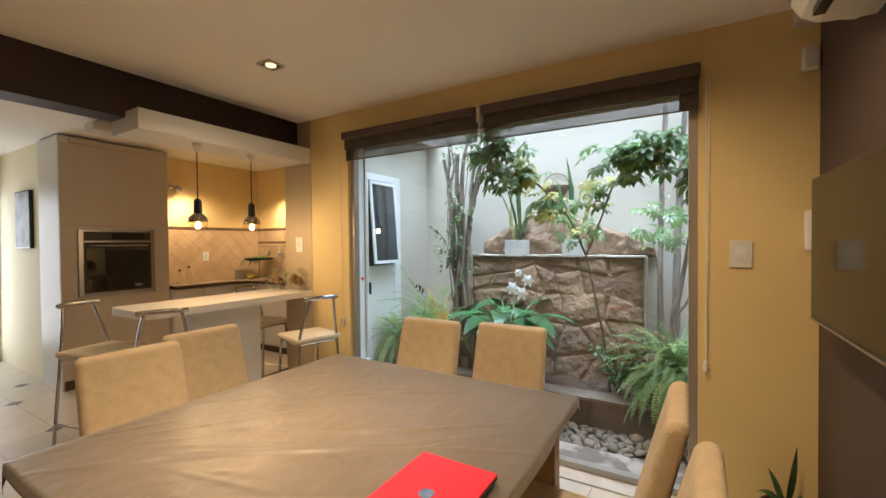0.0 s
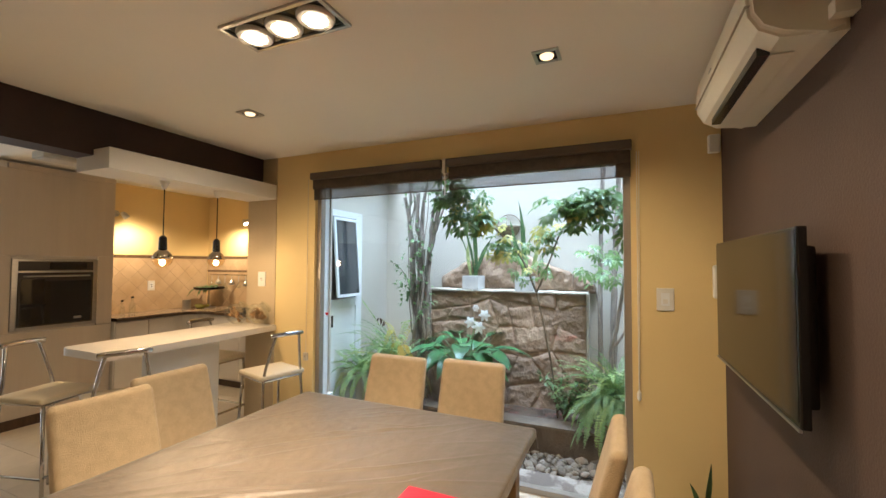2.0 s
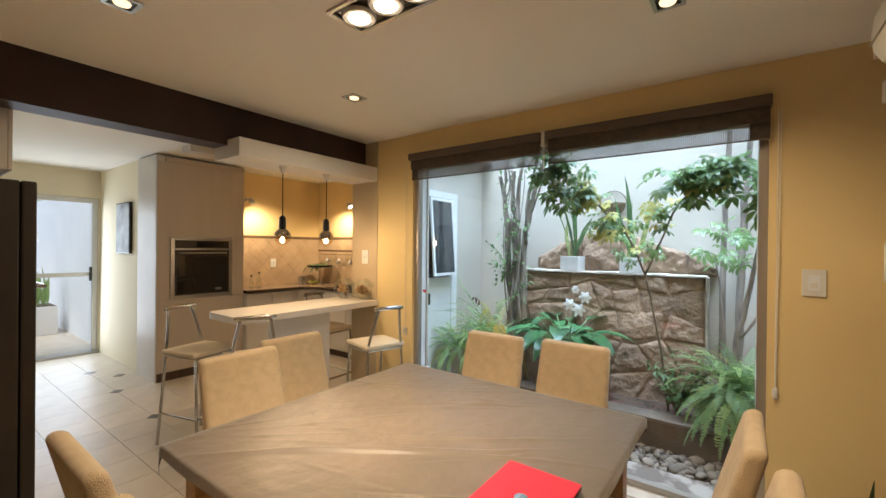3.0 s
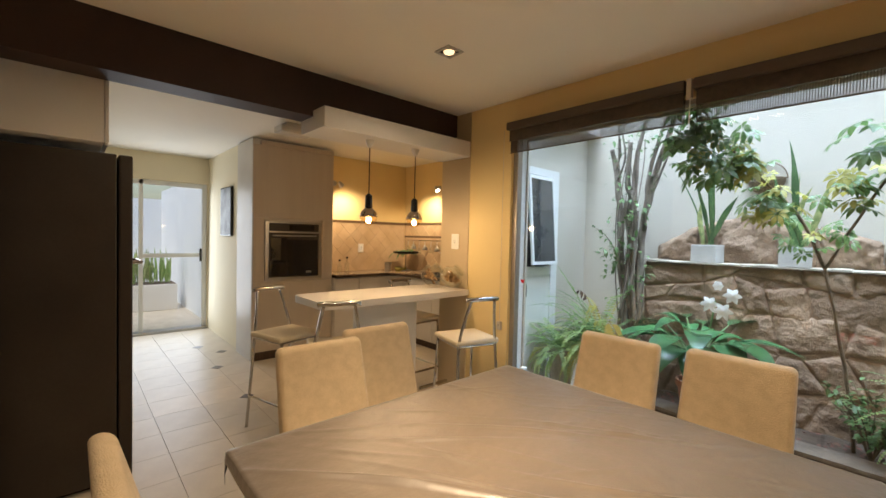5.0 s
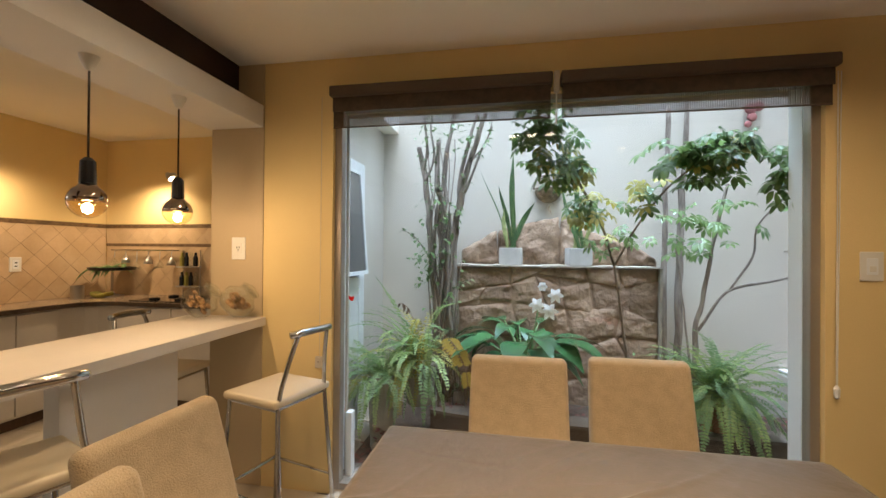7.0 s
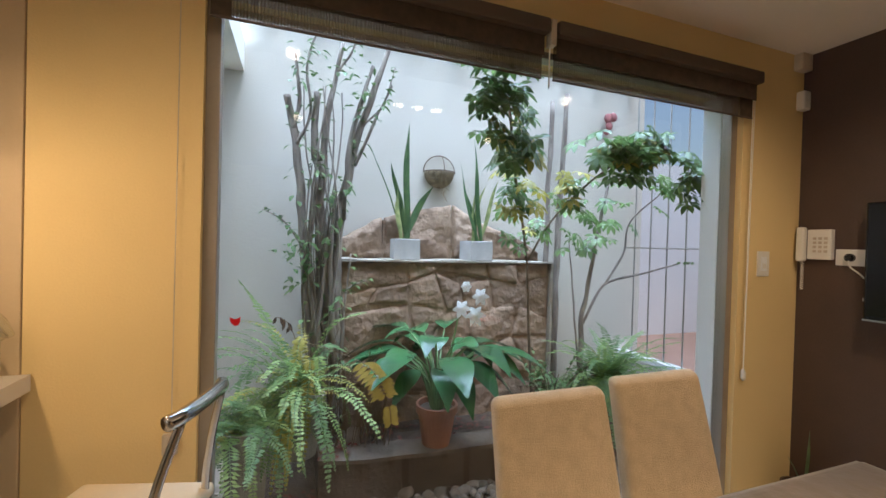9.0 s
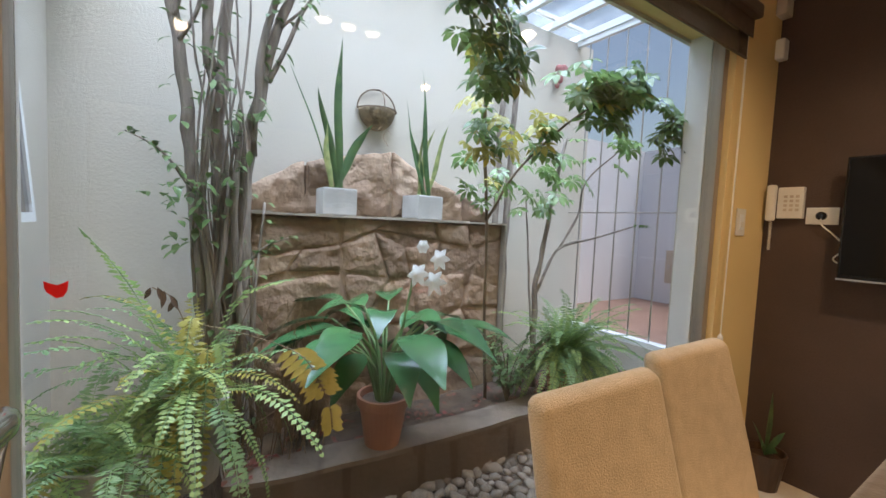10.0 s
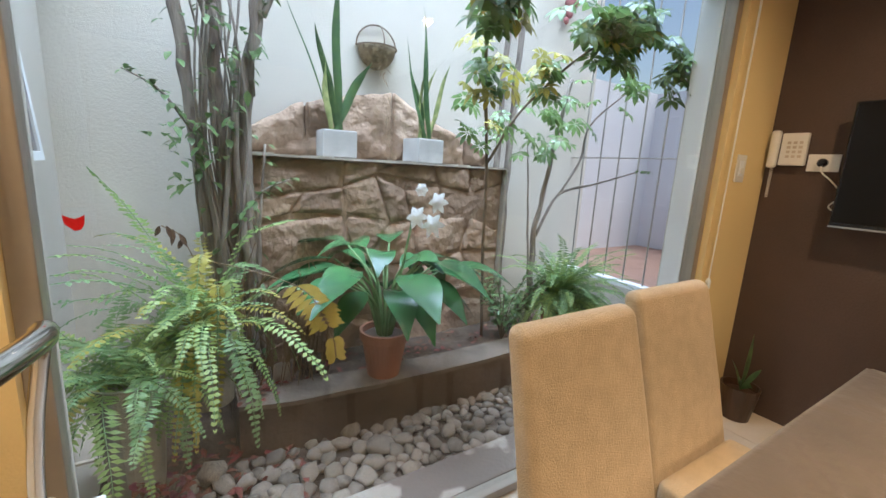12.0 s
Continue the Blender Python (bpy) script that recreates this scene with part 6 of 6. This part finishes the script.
bottle(-5.72, 4.22, 0.985, 0.035, 0.2, M_JAR, "clear glass soap bottle on the worktop")
bottle(-5.75, 4.12, 0.985, 0.03, 0.16, M_JAR, "clear glass soap bottle on the worktop")
for k in range(3):
    bottle(-4.2 + 0.1 * k, 5.28, 0.985, 0.035, 0.3 + 0.02 * k, M_BLACK, "dark glass bottle beside the hob")
t = thing("hob", "black glass hob with steel pan supports", "hob", (-4.75, 5.1, 0.986))
part("glass", box(-0.29, 0.29, -0.24, 0.24, 0, 0.008, 0.003), M_DARKGLASS, t)
for sx in (-0.14, 0.14):
    for sy in (-0.11, 0.11):
        part("burner", lathe([(0.045, 0.008), (0.045, 0.022), (0.02, 0.028), (0.001, 0.028)], 16, at=(sx, sy, 0)), M_BLACK, t)
t = thing("kitchen_socket", "white socket plate on the kitchen tiles", "socket", (-5.874, 4.53, 1.325))
part("plate", box(0, 0.01, -0.045, 0.045, -0.065, 0.065, 0.004), M_PLASTIC, t)
part("insert", box(0.01, 0.013, -0.024, 0.024, -0.04, 0.04, 0.002), M_WFRAME, t)
for sz in (-0.015, 0.015):
    part("slot", box(0.013, 0.0135, -0.01, 0.01, sz - 0.004, sz + 0.004), M_BLACK, t)

# plant in the corner by the television wall
t = thing("corner_plant", "small striped plant in a dark pot in the corner", "plant", (0.37, 3.80, 0))
part("pot", lathe([(0.07, 0), (0.10, 0.2), (0.09, 0.2), (0.085, 0.16)], 20), M_LEG, t)
L = Leaves()
for dx, dy, ln, w, dr in ((0.12, 0.0, 0.36, 0.05, 0.05), (-0.5, -0.1, 0.30, 0.035, 0.5), (0.25, -0.3, 0.25, 0.05, 0.3), (-0.25, 0.2, 0.26, 0.04, 0.2), (-0.3, -0.5, 0.2, 0.04, 0.5)):
    L.blade((0, 0, 0.17), (dx, dy, 1), (1, -1, 0.1), ln, w, dr, 6, 0.45, 0, 0.3)
L.part("leaves", [M_SNAKE], t)

# ---- skirting ----
bm = box(-6.9, -6.085, 2.935, 2.95, 0, 0.08)
setting("baseboard_corridor", bm, M_WHITE, "low white skirting board", "skirting")
setting("baseboard_north", box(WX1 + 0.01, 0.52, 3.938, 3.95, 0, 0.07), M_SILL, "low beige tile skirting", "skirting")

# ---- floor and kitchen wall tiles, piece by piece ----
TS = 0.357
tile = mesh_of("tile", box(0.0015, TS - 0.0015, 0.0015, TS - 0.0015, -0.0115, 0, 0.0), M_TILE)
rest = bmesh.new()
for i in range(-10, 15):
    for j in range(-13, 9):
        x, y = -4.46 + TS * i, 2.51 + TS * j
        if x < -7.89 or x > 0.51 or y < -1.5 or y > 5.3 or (y > 3.8 and (x > -3.0 or x < -5.9)) or (x < -6.1 and y > 2.95):
            continue
        if (x < -3.43 and y < 0.4) or y < 0.3:
            box(x + 0.0015, x + TS - 0.0015, y + 0.0015, y + TS - 0.0015, -0.0115, 0, bm=rest)
            continue
        if y > 3.59:
            x1 = x + TS
            if x > -3.2 and y + TS > 3.95:
                me = mesh_of("tile", box(0.0015, TS - 0.0015, 0.0015, max(0.02, 3.853 - y), -0.0115, 0), M_TILE)
                ob = new("tile", me)
                ob.parent = floor
                ob.location = (x, y, 0)
                continue
        ob = new("tile", tile)
        ob.parent = floor
        ob.location = (x, y, 0)
ob = part("tiles", rest, M_TILE, floor)
ob["kind"] = "stuff"
dm = mesh_of("insert", prism([(0.062, 0), (0, 0.062), (-0.062, 0), (0, -0.062)], 0.0002, 0.003), M_DIAMOND)
for x, y in ((-4.46, 2.508), (-5.52, 2.513), (-6.156, 2.713), (-6.545, 2.524)):
    ob = new("insert", dm)
    ob.parent = floor
    ob.location = (x, y, 0)
KT = 0.15 * math.sqrt(2)


def clipped_diamond(cx, cz, r, lo, hi, zlo, zhi):
    """A square tile on its point, cut off by the edges of the tiled field."""
    poly = [(cx + r, cz), (cx, cz + r), (cx - r, cz), (cx, cz - r)]
    for axis, lim, sign in ((0, lo, 1), (0, hi, -1), (1, zlo, 1), (1, zhi, -1)):
        out = []
        for k, p in enumerate(poly):
            q = poly[(k + 1) % len(poly)]
            a, b = sign * (p[axis] - lim), sign * (q[axis] - lim)
            if a >= 0:
                out.append(p)
            if a * b < 0:
                f = a / (a - b)
                out.append((p[0] + (q[0] - p[0]) * f, p[1] + (q[1] - p[1]) * f))
        poly = out
        if len(poly) < 3:
            return []
    return poly


for wall, lo, hi in (("back", 3.932, 5.346), ("side", -5.866, -3.0)):
    for i in range(-1, int((hi - lo) / (KT / 2)) + 2):
        for j in range(0, 9):
            if (i + j) % 2:
                continue
            c, z = lo + i * KT / 2, 0.985 + j * KT / 2
            poly = clipped_diamond(c, z, KT / 2 - 0.002, lo, hi, 0.987, 1.693)
            if not poly:
                continue
            if wall == "back":
                bm = prism([(a, b) for a, b in poly], 0, 0.005)
                bmesh.ops.transform(bm, verts=bm.verts, matrix=Matrix(((0, 0, 1, -5.876), (1, 0, 0, 0), (0, 1, 0, 0), (0, 0, 0, 1))))
            else:
                if c < -5.9 or c > -3.3:
                    continue
                bm = prism([(a, b) for a, b in poly], 0, 0.005)
                bmesh.ops.transform(bm, verts=bm.verts, matrix=Matrix(((1, 0, 0, 0), (0, 0, -1, 5.356), (0, 1, 0, 0), (0, 0, 0, 1))))
            part("tile", bm, M_WTILE, splash)
